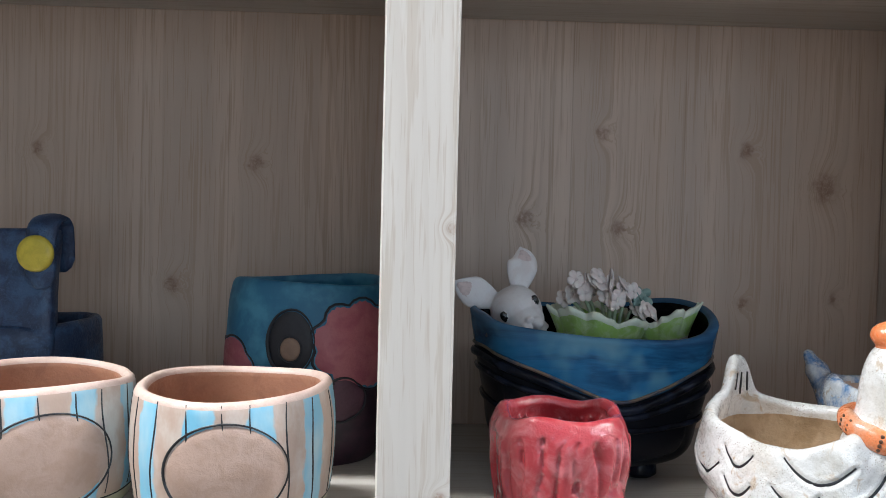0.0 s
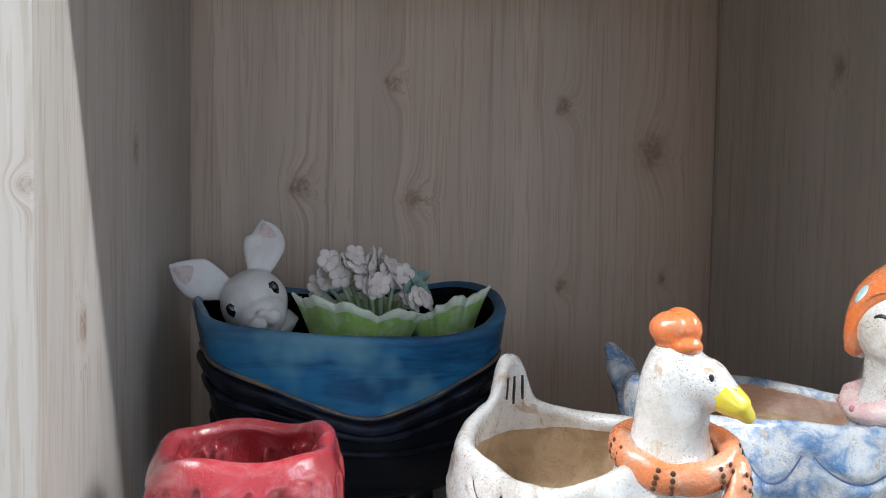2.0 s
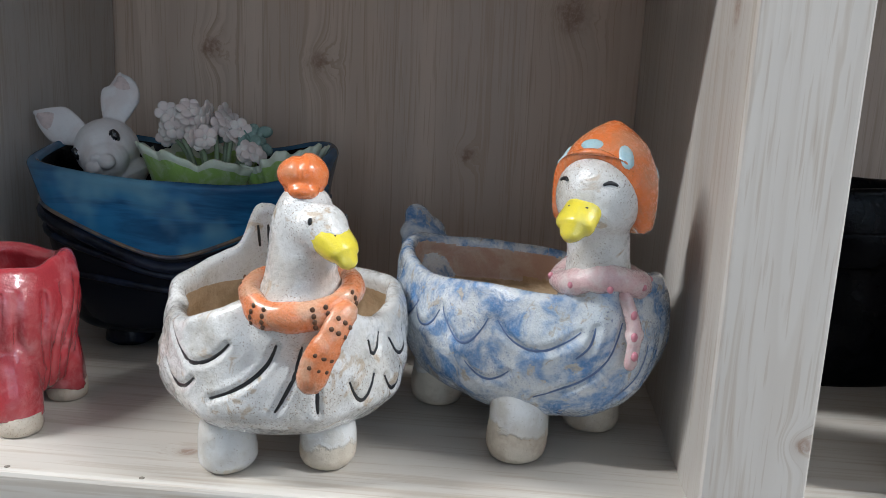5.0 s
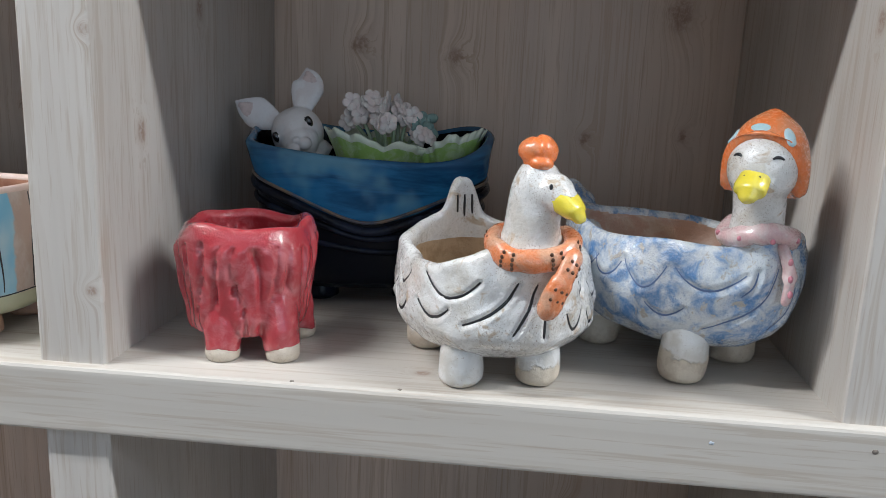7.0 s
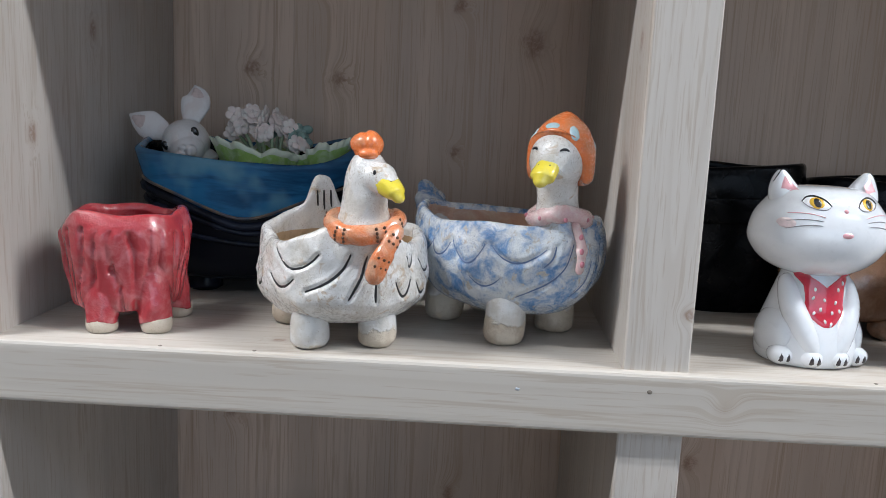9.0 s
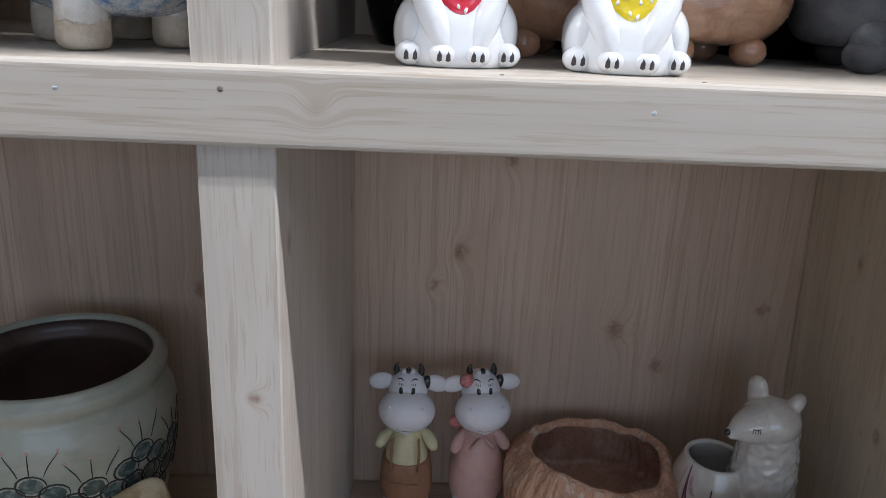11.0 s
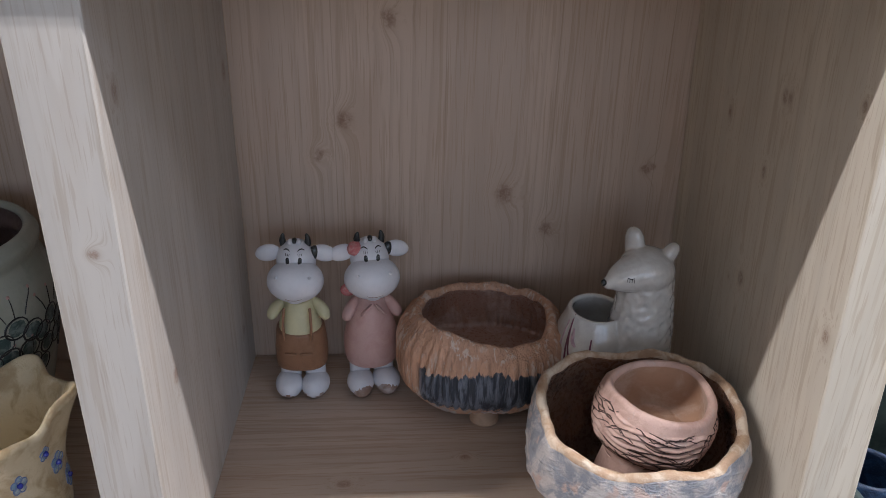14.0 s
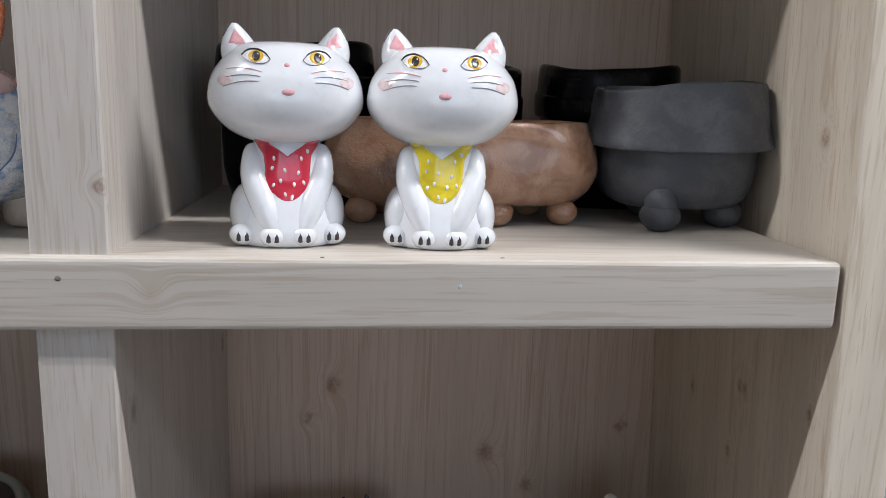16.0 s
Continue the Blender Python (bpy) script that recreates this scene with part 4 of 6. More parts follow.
# ---------------------------------------------------------------- blue and black oval planter
def wave_glaze(name):
    """Blue brushed band above a wavy edge, black glaze below."""
    m, nt, bsdf = mat_base(name)
    tc = nt.nodes.new("ShaderNodeTexCoord")
    sep = add(nt, "SeparateXYZ", i0=tc.outputs["Object"])
    x, z = sep.outputs[0], sep.outputs[2]
    wv = math_node(nt, "MULTIPLY", math_node(nt, "SINE", math_node(nt, "MULTIPLY_ADD", x, 30.0, -1.66)), 0.0165)
    edge = math_node(nt, "SUBTRACT", z, math_node(nt, "ADD", wv, 0.0810))
    streak = noise_tex(nt, coords(nt, (0.5, 0.5, 3.0)), 22, 5, 0.6, 0.6)
    spread = noise_tex(nt, coords(nt), 17, 3)
    blue = mix(nt, step(nt, streak, 0.36, 0.62), (0.012, 0.050, 0.13), (0.03, 0.15, 0.31))
    blue = mix(nt, math_node(nt, "MULTIPLY", step(nt, spread, 0.48, 0.66), 0.85), blue, (0.15, 0.32, 0.42))
    blue = mix(nt, math_node(nt, "MULTIPLY", step(nt, z, 0.098, 0.116), 0.6), blue, (0.06, 0.12, 0.19))
    col = mix(nt, step(nt, edge, -0.001, 0.001), (0.009, 0.010, 0.014), blue)
    nt.links.new(col, bsdf.inputs["Base Color"])
    bsdf.inputs["Roughness"].default_value = 0.24
    bsdf.inputs["Specular IOR Level"].default_value = 0.13
    bsdf.inputs["Coat Weight"].default_value = 0.05
    bsdf.inputs["Coat Roughness"].default_value = 0.15
    bump(nt, bsdf, streak, 0.3, 0.002)
    return m


WAVE_GLAZE = wave_glaze("blue_wave_glaze")
DARK_RIDGE = ceramic("dark_ridge", (0.008, 0.009, 0.014), (0.016, 0.020, 0.036), 0.2, 0.05, 60)
DARK_RIDGE.node_tree.nodes["Principled BSDF"].inputs["Specular IOR Level"].default_value = 0.12
TAN_RIDGE = ceramic("worn_tan_edge", (0.16, 0.11, 0.07), (0.05, 0.06, 0.09), 0.5, 0.2, 60, lo=0.4, hi=0.6)


def oval_planter():
    ob = thing("oval_planter", (0.124, 0.196, TOP), 10, "large blue and black glazed planter with wavy relief lines", "planter")

    def w(p, th):
        p = p.copy()
        top = max(0.0, min(1.0, (p.z - 0.05) / 0.07))
        p.z += top * (0.007 * math.sin(th) + 0.005 * math.cos(2 * th) + 0.003 * math.sin(3 * th + 1) + 0.001)
        k = 1 + 0.035 * math.cos(2 * th + 0.9) + 0.03 * math.sin(3 * th + 2.0)
        p.x *= k
        p.y *= k
        p.x += wobble(p, 30, 0.003, 31)
        p.y += wobble(p, 30, 0.003, 35)
        return p

    bm = bmesh.new()
    prof = fine_prof([(0.012, 0.50), (0.0135, 0.66), (0.022, 0.79), (0.045, 0.86), (0.075, 0.925), (0.098, 0.965), (0.114, 1.0)], 4)
    vessel(bm, prof, 0.088, 0.072, 0.0065, 0.022, 84, 2.7, w, inner=1, rim=0)
    body = part("bowl", bm, [WAVE_GLAZE, BLACK_GLAZE, DARK_RIDGE], ob)
    bm = bmesh.new()
    bm.from_mesh(body.data)
    tree = tree_of(bm)
    bm.free()

    def ridge(z0, amp, k, ph, r, m):
        spots = []
        for i in range(73):
            az = -180 + 5 * i
            got = round_spots(tree, [(az, z0 + amp * math.sin(k * 0.083 * math.sin(radians(az)) + ph))])
            spots += [p + n * r * 0.15 for p, n in got]
        b2 = bmesh.new()
        tube(b2, spots, r, 8)
        part("ridge", b2, m, body)

    for z0, amp, k, ph, r, m in ((0.0806, 0.0165, 30, -1.66, 0.0012, TAN_RIDGE), (0.0738, 0.0160, 30, -1.72, 0.0034, DARK_RIDGE), (0.0655, 0.0130, 28, -1.85, 0.0024, DARK_RIDGE), (0.050, 0.007, 22, -2.1, 0.0022, DARK_RIDGE)):
        ridge(z0, amp, k, ph, r, m)
    for k, (lx, ly) in enumerate(((-0.034, -0.022), (0.034, -0.022), (0.032, 0.03), (-0.032, 0.03))):
        leg(ob, (lx, ly), 0.014, 0.010, DARK_RIDGE, 40 + k, name="foot")


oval_planter()

# ---------------------------------------------------------------- rabbit figurine and porcelain cabbage lying in the planter
BISQUE = ceramic("white_bisque", (0.72, 0.69, 0.68), (0.66, 0.60, 0.58), 0.5, 0.15, 60, relief=0.1)
EAR_PINK = paint("soft_ear_pink", (0.62, 0.50, 0.47), 0.5)
GLOSS_BLACK = paint("gloss_black", (0.01, 0.01, 0.012), 0.15, 0.8)


def rabbit():
    bm = bmesh.new()
    ball(bm, (0, 0, 0.112), (0.0195, 0.022, 0.0195), seg=26)
    ball(bm, (0, -0.014, 0.1055), (0.0145, 0.0135, 0.0125), seg=22)
    ball(bm, (-0.0045, -0.0265, 0.1035), (0.0052, 0.0042, 0.0048), seg=14)
    ball(bm, (0.0045, -0.0265, 0.1035), (0.0052, 0.0042, 0.0048), seg=14)
    ball(bm, (0, -0.0275, 0.1085), (0.0032, 0.0026, 0.0024), seg=12)
    rings(bm, fine_prof([(0.026, 0.014, 0.014, 0.012, 0.004), (0.05, 0.017, 0.016, 0.010, 0.004), (0.075, 0.017, 0.017, 0.006, 0.004), (0.098, 0.016, 0.018, 0, 0.004)], 3), 26)
    for s, tipx, tipz, lean, by in ((-1, -0.031, 0.152, 0.0, 0.0), (1, 0.027, 0.151, 0.004, 0.004)):
        base = Vector((s * 0.009, 0.004, 0.124))
        tip = Vector((tipx, 0.008 + lean, tipz))
        mid = base.lerp(tip, 0.55) + Vector((-0.004 if s < 0 else 0.006, 0.002, 0.004))
        pts = curve_points([base, base.lerp(mid, 0.6), mid, tip], 5)
        m = len(pts)
        tube(bm, pts, [0.0016 + 0.0108 * math.sin(math.pi * (0.10 + 0.885 * i / (m - 1))) ** 1.1 for i in range(m)], 16, flat=0.32, up=(0, -1, 0.1))
        inner = [p + Vector((0, -0.0024, 0)) for p in pts[3:-2]]
        k = len(inner)
        tube(bm, inner, [0.0012 + 0.0058 * math.sin(math.pi * (i + 0.5) / k) for i in range(k)], 12, mi=1, flat=0.2, up=(0, -1, 0.1))
    for s in (-1, 1):
        ball(bm, (s * 0.0135, -0.0155, 0.1165), (0.0027, 0.0022, 0.0040), pose(0, 0, 0, 0, 0, s * 30), 14, mi=2)
    bm = melt(bm, 0.0008, 3)
    roll = Matrix.Translation((0, 0, 0.108)) @ pose(0, 0, 0, 0, -28, 0) @ Matrix.Translation((0, 0, -0.108))
    for v in bm.verts:
        if v.co.z > 0.0905:
            v.co = roll @ v.co
    ob = part("rabbit_figurine", bm, [BISQUE, EAR_PINK, GLOSS_BLACK])
    ob.matrix_world = pose(0.0715, 0.196, TOP + 0.0065, 0, 0, 10)
    tagged(ob, "white porcelain rabbit figurine sitting in the blue planter", "figurine")


rabbit()


LEAF_BASE = ceramic("veined_white_leaf", (0.66, 0.65, 0.60), (0.56, 0.57, 0.48), 0.4, 0.4, 120, relief=0.4)
LEAF_GREEN = ceramic("green_leaf_glaze", (0.36, 0.56, 0.14), (0.50, 0.64, 0.34), 0.35, 0.4, 110, relief=0.3)
LEAF_EDGE = ceramic("pale_leaf_edge", (0.64, 0.70, 0.55), (0.70, 0.74, 0.62), 0.4, 0.3, 120, relief=0.2)
PETAL = ceramic("blush_petal", (0.70, 0.60, 0.57), (0.72, 0.68, 0.64), 0.5, 0.1, 150, relief=0.1)
STEM = ceramic("pale_green_stem", (0.33, 0.42, 0.26), (0.42, 0.48, 0.36), 0.45, 0.2, 120, relief=0.1)
SAGE = ceramic("sage_leaf", (0.20, 0.30, 0.27), (0.30, 0.40, 0.36), 0.5, 0.1, 120, relief=0.1)


def porcelain_cabbage():
    rnd = random.Random(5)
    ob = thing("porcelain_cabbage", (0.143, 0.196, TOP + 0.026), 0, "porcelain cabbage with green frilled leaves and blossoms", "ornament")
    for name, c, r0, r1, a0, a1, zt, lean in (("leaf", (-0.012, -0.004), 0.015, 0.037, 158, 352, 0.091, -0.14), ("leaf", (0.040, 0.004), 0.006, 0.027, 195, 375, 0.091, 0.28), ("leaf", (-0.012, 0.012), 0.018, 0.034, 20, 170, 0.092, 0.0)):
        bm = bmesh.new()
        rows = []
        nu, nv = 110, 15
        for j in range(nv):
            v = j / (nv - 1)
            for side in (0,):
                row = []
                for i in range(nu):
                    u = i / (nu - 1)
                    a = radians(a0 + (a1 - a0) * u)
                    frill = 0.0075 * (v ** 3 * noise.noise(Vector((u * 7, c[0] * 90, 0))) + 0.42 * v ** 5 * noise.noise(Vector((u * 17, c[0] * 70, 4))))
                    r = r0 + (r1 - r0) * (0.75 * v + 0.25 * v ** 5) + frill + 0.0003 * noise.noise(Vector((u * 60, v * 4, c[0] * 50)))
                    z = zt * (0.15 + 0.85 * v ** 0.9) + 0.003 - 0.004 * (2 * u - 1) ** 2 * v + frill * 0.8 + lean * r * math.cos(a) * v
                    row.append(bm.verts.new((c[0] + r * math.cos(a), c[1] + r * 0.8 * math.sin(a), z)))
                rows.append(row)
        for j, (a, b) in enumerate(zip(rows, rows[1:])):
            for i in range(nu - 1):
                bm.faces.new((a[i], a[i + 1], b[i + 1], b[i])).material_index = 2 if j > 12 else 1 if j > 9 else 0
        bmesh.ops.recalc_face_normals(bm, faces=bm.faces)
        bmesh.ops.solidify(bm, geom=bm.faces[:], thickness=0.0014)
        lf = part(name, bm, [LEAF_BASE, LEAF_GREEN, LEAF_EDGE], ob)
        lf.location.z = 0
    heads = [(-0.020, -0.004, 0.116), (-0.008, -0.008, 0.121), (0.004, -0.006, 0.119), (-0.026, 0.004, 0.109), (0.012, 0.000, 0.112), (0.020, 0.002, 0.104), (-0.014, 0.006, 0.114), (0.006, 0.008, 0.116), (-0.003, -0.014, 0.109), (0.024, -0.004, 0.096)]
    for hx, hy, hz in heads:
        hx, hy, hz = hx * 1.05 - 0.004, hy * 1.2, hz - 0.003
        bm = bmesh.new()
        tube(bm, curve_points([(hx * 0.3, hy * 0.3, 0.045), (hx * 0.6, hy * 0.5, 0.085), (hx, hy, hz - 0.004)], 3), 0.0015, 8)
        st = part("stem", bm, STEM, ob)
        tint = PETAL if hx < 0.014 else SAGE if rnd.random() < 0.4 else PETAL
        for f in range(5):
            c = Vector((hx + rnd.uniform(-0.006, 0.006), hy + rnd.uniform(-0.006, 0.002), hz + rnd.uniform(-0.005, 0.005)))
            bm = bmesh.new()
            tilt = pose(c.x, c.y, c.z, rnd.uniform(35, 95), rnd.uniform(-30, 30), rnd.uniform(0, 90))
            for k in range(5):
                a = 2 * math.pi * k / 5
                ball(bm, tilt @ Vector((0.0040 * math.cos(a), 0.0040 * math.sin(a), 0.0006)), (0.0035, 0.0035, 0.0011), tilt, 10)
            ball(bm, tilt @ Vector((0, 0, 0.001)), (0.0012, 0.0012, 0.0012), seg=8)
            part("blossom", bm, tint, st)
    for k in range(7):
        a = rnd.uniform(0, 6.28)
        bm = bmesh.new()
        ball(bm, (0.012 + 0.016 * math.cos(a), 0.004 + 0.010 * math.sin(a), 0.098 + rnd.uniform(-0.006, 0.012)), (0.0055, 0.0022, 0.0040), pose(0, 0, 0, rnd.uniform(-40, 40), rnd.uniform(-40, 40), math.degrees(a)), 12)
        part("small_leaf", bm, SAGE, ob)


porcelain_cabbage()

# ---------------------------------------------------------------- striped terracotta pots
TERRACOTTA = ceramic("warm_terracotta", (0.40, 0.20, 0.12), (0.33, 0.16, 0.10), 0.6, 0.0, 60, relief=0.25)


def stripe_glaze(name, seed):
    """Blue and bare pink brush stripes round the pot, over a pale green foot."""
    m, nt, bsdf = mat_base(name)
    tc = nt.nodes.new("ShaderNodeTexCoord")
    sep = add(nt, "SeparateXYZ", i0=tc.outputs["Object"])
    ang = math_node(nt, "ARCTAN2", sep.outputs[1], sep.outputs[0])
    rag = noise_tex(nt, coords(nt, (1, 1, 0.6), (seed, 0, 0)), 60, 4, 0.6)
    band = math_node(nt, "SINE", math_node(nt, "MULTIPLY_ADD", ang, 11.0, math_node(nt, "MULTIPLY", rag, 2.4)))
    drop = noise_tex(nt, coords(nt, (1, 1, 0.4), (seed, 4, 0)), 45, 3)
    pink = mix(nt, step(nt, rag, 0.4, 0.7), (0.46, 0.335, 0.265), (0.55, 0.47, 0.41))
    blue = mix(nt, step(nt, drop, 0.4, 0.7), (0.20, 0.46, 0.62), (0.42, 0.57, 0.62))
    mask = math_node(nt, "MULTIPLY", step(nt, band, 0.05, 0.35), step(nt, math_node(nt, "ADD", sep.outputs[2], math_node(nt, "MULTIPLY", drop, 0.05)), 0.042, 0.052))
    col = mix(nt, mask, pink, blue)
    col = mix(nt, step(nt, sep.outputs[2], 0.0285, 0.0265), col, (0.50, 0.50, 0.33))
    nt.links.new(col, bsdf.inputs["Base Color"])
    bsdf.inputs["Roughness"].default_value = 0.38
    bsdf.inputs["Coat Weight"].default_value = 0.35
    bump(nt, bsdf, rag, 0.25, 0.002)
    return m


def striped_pot(at, turn, seed):
    ob = thing("striped_pot", at, turn, "terracotta pot painted with blue stripes and black lines", "pot", "striped pots")

    def w(p, th):
        return p + Vector((wobble(p, 28, 0.002, seed), wobble(p, 28, 0.002, seed + 3), 0.0016 * math.sin(2 * th + seed) * (p.z > 0.06)))

    bm = bmesh.new()
    prof = fine_prof([(0.012, 0.60), (0.014, 0.80), (0.022, 0.93), (0.045, 1.0), (0.068, 0.995), (0.0865, 0.955)], 4)
    vessel(bm, prof, 0.0565, 0.056, 0.0068, 0.022, 72, 2.15, w, inner=1, rim=2)
    body = part("pot", bm, [stripe_glaze("stripe_glaze", seed), TERRACOTTA, ceramic("pale_rim", (0.62, 0.47, 0.40), (0.56, 0.40, 0.33), 0.5, 0.2, 80)], ob)
    bm = bmesh.new()
    bm.from_mesh(body.data)
    tree = tree_of(bm)
    bm.free()
    rnd = random.Random(int(seed * 10))
    for az in range(-175, 180, 18):
        b = az + rnd.uniform(-3, 3)
        pts = [(b + 1.2 * math.sin(i * 0.7 + az), 0.087 - i * 0.0072) for i in range(9)]
        stroke(body, round_spots(tree, pts), 0.0013, 0.0004, BLACK_LINE, "painted_line")
    stroke(body, round_spots(tree, [(a, 0.0275 + 0.0008 * math.sin(a * 0.1)) for a in range(-180, 181, 6)]), 0.0011, 0.0004, BLACK_LINE, "painted_line")
    for k in range(4):
        a = radians(45 + 90 * k)
        leg(ob, (0.037 * math.cos(a), 0.035 * math.sin(a)), 0.0135, 0.012, ceramic("pink_clay_foot", (0.48, 0.30, 0.21), None, 0.55, 0.1, 70), seed + k, name="foot")
    return ob, body, tree


for at, turn, seed in (((-0.1065, 0.060, TOP), 0, 1.7), ((-0.224, 0.066, TOP), 25, 4.2)):
    ob, body, tree = striped_pot(at, turn, seed)
    # a plain pale patch with a dark edge, painted on the front
    bm = bmesh.new()
    cast = lambda tr, pts: round_spots(tr, pts)
    patch(bm, tree, oval(8, 0.052, 33, 0.026, 40), 0, cast, 0.00055, 8)
    part("painted_patch", bm, ceramic("pale_patch", (0.45, 0.315, 0.25), (0.40, 0.27, 0.205), 0.4, 0.3, 80), body, "pale pink painted oval")
    stroke(body, round_spots(tree, [tuple(q) for q in oval(8, 0.052, 33, 0.026, 60)] + [(41, 0.052)]), 0.0016, 0.0009, BLACK_LINE, "painted_line")


# ---------------------------------------------------------------- tall pot with pink cloud painting
def cloud_glaze(name):
    m, nt, bsdf = mat_base(name)
    tc = nt.nodes.new("ShaderNodeTexCoord")
    sep = add(nt, "SeparateXYZ", i0=tc.outputs["Object"])
    n = noise_tex(nt, coords(nt), 45, 4)
    blue = mix(nt, step(nt, n, 0.4, 0.65), (0.03, 0.15, 0.27), (0.08, 0.28, 0.42))
    low = mix(nt, step(nt, n, 0.4, 0.6), (0.030, 0.018, 0.028), (0.055, 0.025, 0.04))
    col = mix(nt, step(nt, math_node(nt, "ADD", sep.outputs[2], math_node(nt, "MULTIPLY", n, 0.02)), 0.068, 0.071), low, blue)
    nt.links.new(col, bsdf.inputs["Base Color"])
    bsdf.inputs["Roughness"].default_value = 0.5
    bump(nt, bsdf, n, 0.3, 0.002)
    return m


def cloud_pot():
    ob = thing("painted_pot", (-0.088, 0.232, TOP), 0, "tall clay pot painted with blue sky and pink clouds", "pot")
    bm = bmesh.new()
    prof = fine_prof([(0.0, 0.72), (0.002, 0.80), (0.03, 0.93), (0.07, 1.02), (0.11, 0.97), (0.133, 0.90)], 4)
    vessel(bm, prof, 0.066, 0.060, 0.008, 0.02, 64, 2.3, lambda p, th: p + Vector((wobble(p, 22, 0.004, 51), wobble(p, 22, 0.004, 55), 0.002 * math.sin(2 * th) * (p.z > 0.1))))
    body = part("pot", bm, cloud_glaze("cloud_painting"), ob)
    bm = bmesh.new()
    bm.from_mesh(body.data)
    tree = tree_of(bm)
    bm.free()
    rose = ceramic("rose_cloud", (0.46, 0.15, 0.17), (0.38, 0.10, 0.13), 0.5, 0.1, 60)
    plum = ceramic("plum_cloud", (0.11, 0.05, 0.075), (0.08, 0.035, 0.055), 0.5, 0.1, 60)
    dark = paint("soft_black", (0.018, 0.018, 0.024), 0.5)
    cast = lambda tr, pts: round_spots(tr, pts)

    def cloud(az, z, ra, rz, m, lumps, lift):
        out = []
        for i in range(48):
            t = 2 * math.pi * i / 48
            k = 0.88 + 0.14 * abs(math.sin(lumps * t / 2 + az))
            out.append((az + ra * k * math.cos(t), z + rz * k * math.sin(t)))
        b2 = bmesh.new()
        patch(b2, tree, out, 0, cast, lift, 6)
        part("painted_cloud", b2, m, body)
        stroke(body, round_spots(tree, out + [out[0]]), 0.0026, lift + 0.0003, dark, "painted_line")

    cloud(-58, 0.074, 26, 0.022, rose, 5, 0.0005)
    cloud(42, 0.092, 36, 0.034, rose, 9, 0.0005)
    cloud(-95, 0.05, 24, 0.03, plum, 5, 0.0005)
    cloud(95, 0.08, 24, 0.03, rose, 7, 0.0005)
    cloud(30, 0.052, 15, 0.017, plum, 3, 0.0011)
    cloud(-8, 0.094, 17, 0.024, dark, 1, 0.0013)
    cloud(-6, 0.060, 10, 0.010, paint("brick_red_patch", (0.22, 0.03, 0.03), 0.5), 1, 0.0011)
    cloud(-7, 0.090, 8, 0.010, ceramic("tan_patch", (0.30, 0.19, 0.13), None, 0.5, 0.0, 80), 1, 0.0022)


cloud_pot()

# ---------------------------------------------------------------- navy overall-shaped planter
NAVY = ceramic("navy_glaze", (0.012, 0.028, 0.075), (0.035, 0.080, 0.17), 0.45, 0.15, 75, speck=(0.10, 0.16, 0.26), speck_amt=0.5, relief=0.8)
BUTTON = ceramic("yellow_button_glaze", (0.62, 0.50, 0.05), (0.52, 0.42, 0.04), 0.35, 0.3, 120)


def overall_planter():
    ob = thing("overall_planter", (-0.306, 0.205, TOP), 0, "navy blue planter shaped like bib overalls with yellow buttons", "planter")
    bm = bmesh.new()
    prof = fine_prof([(0.0, 0.80), (0.003, 0.88), (0.03, 0.97), (0.07, 1.0), (0.100, 0.98)], 3)
    vessel(bm, prof, 0.055, 0.052, 0.008, 0.02, 56, 2.8, lambda p, th: p + Vector((wobble(p, 30, 0.003), wobble(p, 30, 0.003, 5), wobble(p, 30, 0.002, 9))))
    part("trousers", bm, NAVY, ob)
    bm = bmesh.new()
    rings(bm, fine_prof([(0.06, 0.046, 0.010, 0, -0.036), (0.10, 0.045, 0.010, 0, -0.036), (0.14, 0.044, 0.009, 0, -0.034), (0.168, 0.046, 0.008, 0, -0.032), (0.172, 0.043, 0.005, 0, -0.032)], 3), 40, 4.5,
          lambda p, th: p + Vector((wobble(p, 30, 0.002), wobble(p, 30, 0.002, 5), wobble(p, 30, 0.002, 9))))
    part("bib", bm, NAVY, ob)
    for s in (-1, 1):
        bm = bmesh.new()
        tube(bm, curve_points([(s * 0.0375, -0.0445, 0.140), (s * 0.0375, -0.0445, 0.160), (s * 0.0380, -0.041, 0.174), (s * 0.0380, -0.030, 0.1795), (s * 0.0380, -0.019, 0.174), (s * 0.0380, -0.016, 0.150)], 4), 0.0110, 14, flat=0.34, up=(0, 1, 0))
        st = part("strap", bm, NAVY, ob)
        bm = bmesh.new()
        rings(bm, [(0, 0.0125, 0.0125), (0.0012, 0.0130, 0.0130), (0.0035, 0.0118, 0.0118), (0.0042, 0.008, 0.008)], 24)
        for v in bm.verts:
            v.co = Vector((s * 0.0365 + v.co.x, -0.0480 - v.co.z, 0.155 + v.co.y))
        part("button", bm, BUTTON, st, "yellow round button")


overall_planter()


# ---------------------------------------------------------------- porcelain cats
PORCELAIN = ceramic("white_porcelain", (0.78, 0.80, 0.83), (0.75, 0.77, 0.80), 0.10, 0.9, 20, relief=0.04)
CAT_PINK = paint("cat_pink", (0.80, 0.42, 0.45), 0.2, 0.8)
BLUSH = paint("soft_blush", (0.80, 0.66, 0.66), 0.15, 0.9)
WHISKER = paint("grey_whisker", (0.30, 0.28, 0.29), 0.25, 0.7)
AMBER = paint("amber_eye", (0.70, 0.42, 0.03), 0.2, 0.8)
CLAW = paint("dark_claw", (0.03, 0.022, 0.026), 0.3, 0.6)
WHITE_DOT = paint("white_dot", (0.85, 0.85, 0.85), 0.2, 0.8)
INK = paint("ink_line", (0.03, 0.03, 0.03), 0.25, 0.6)


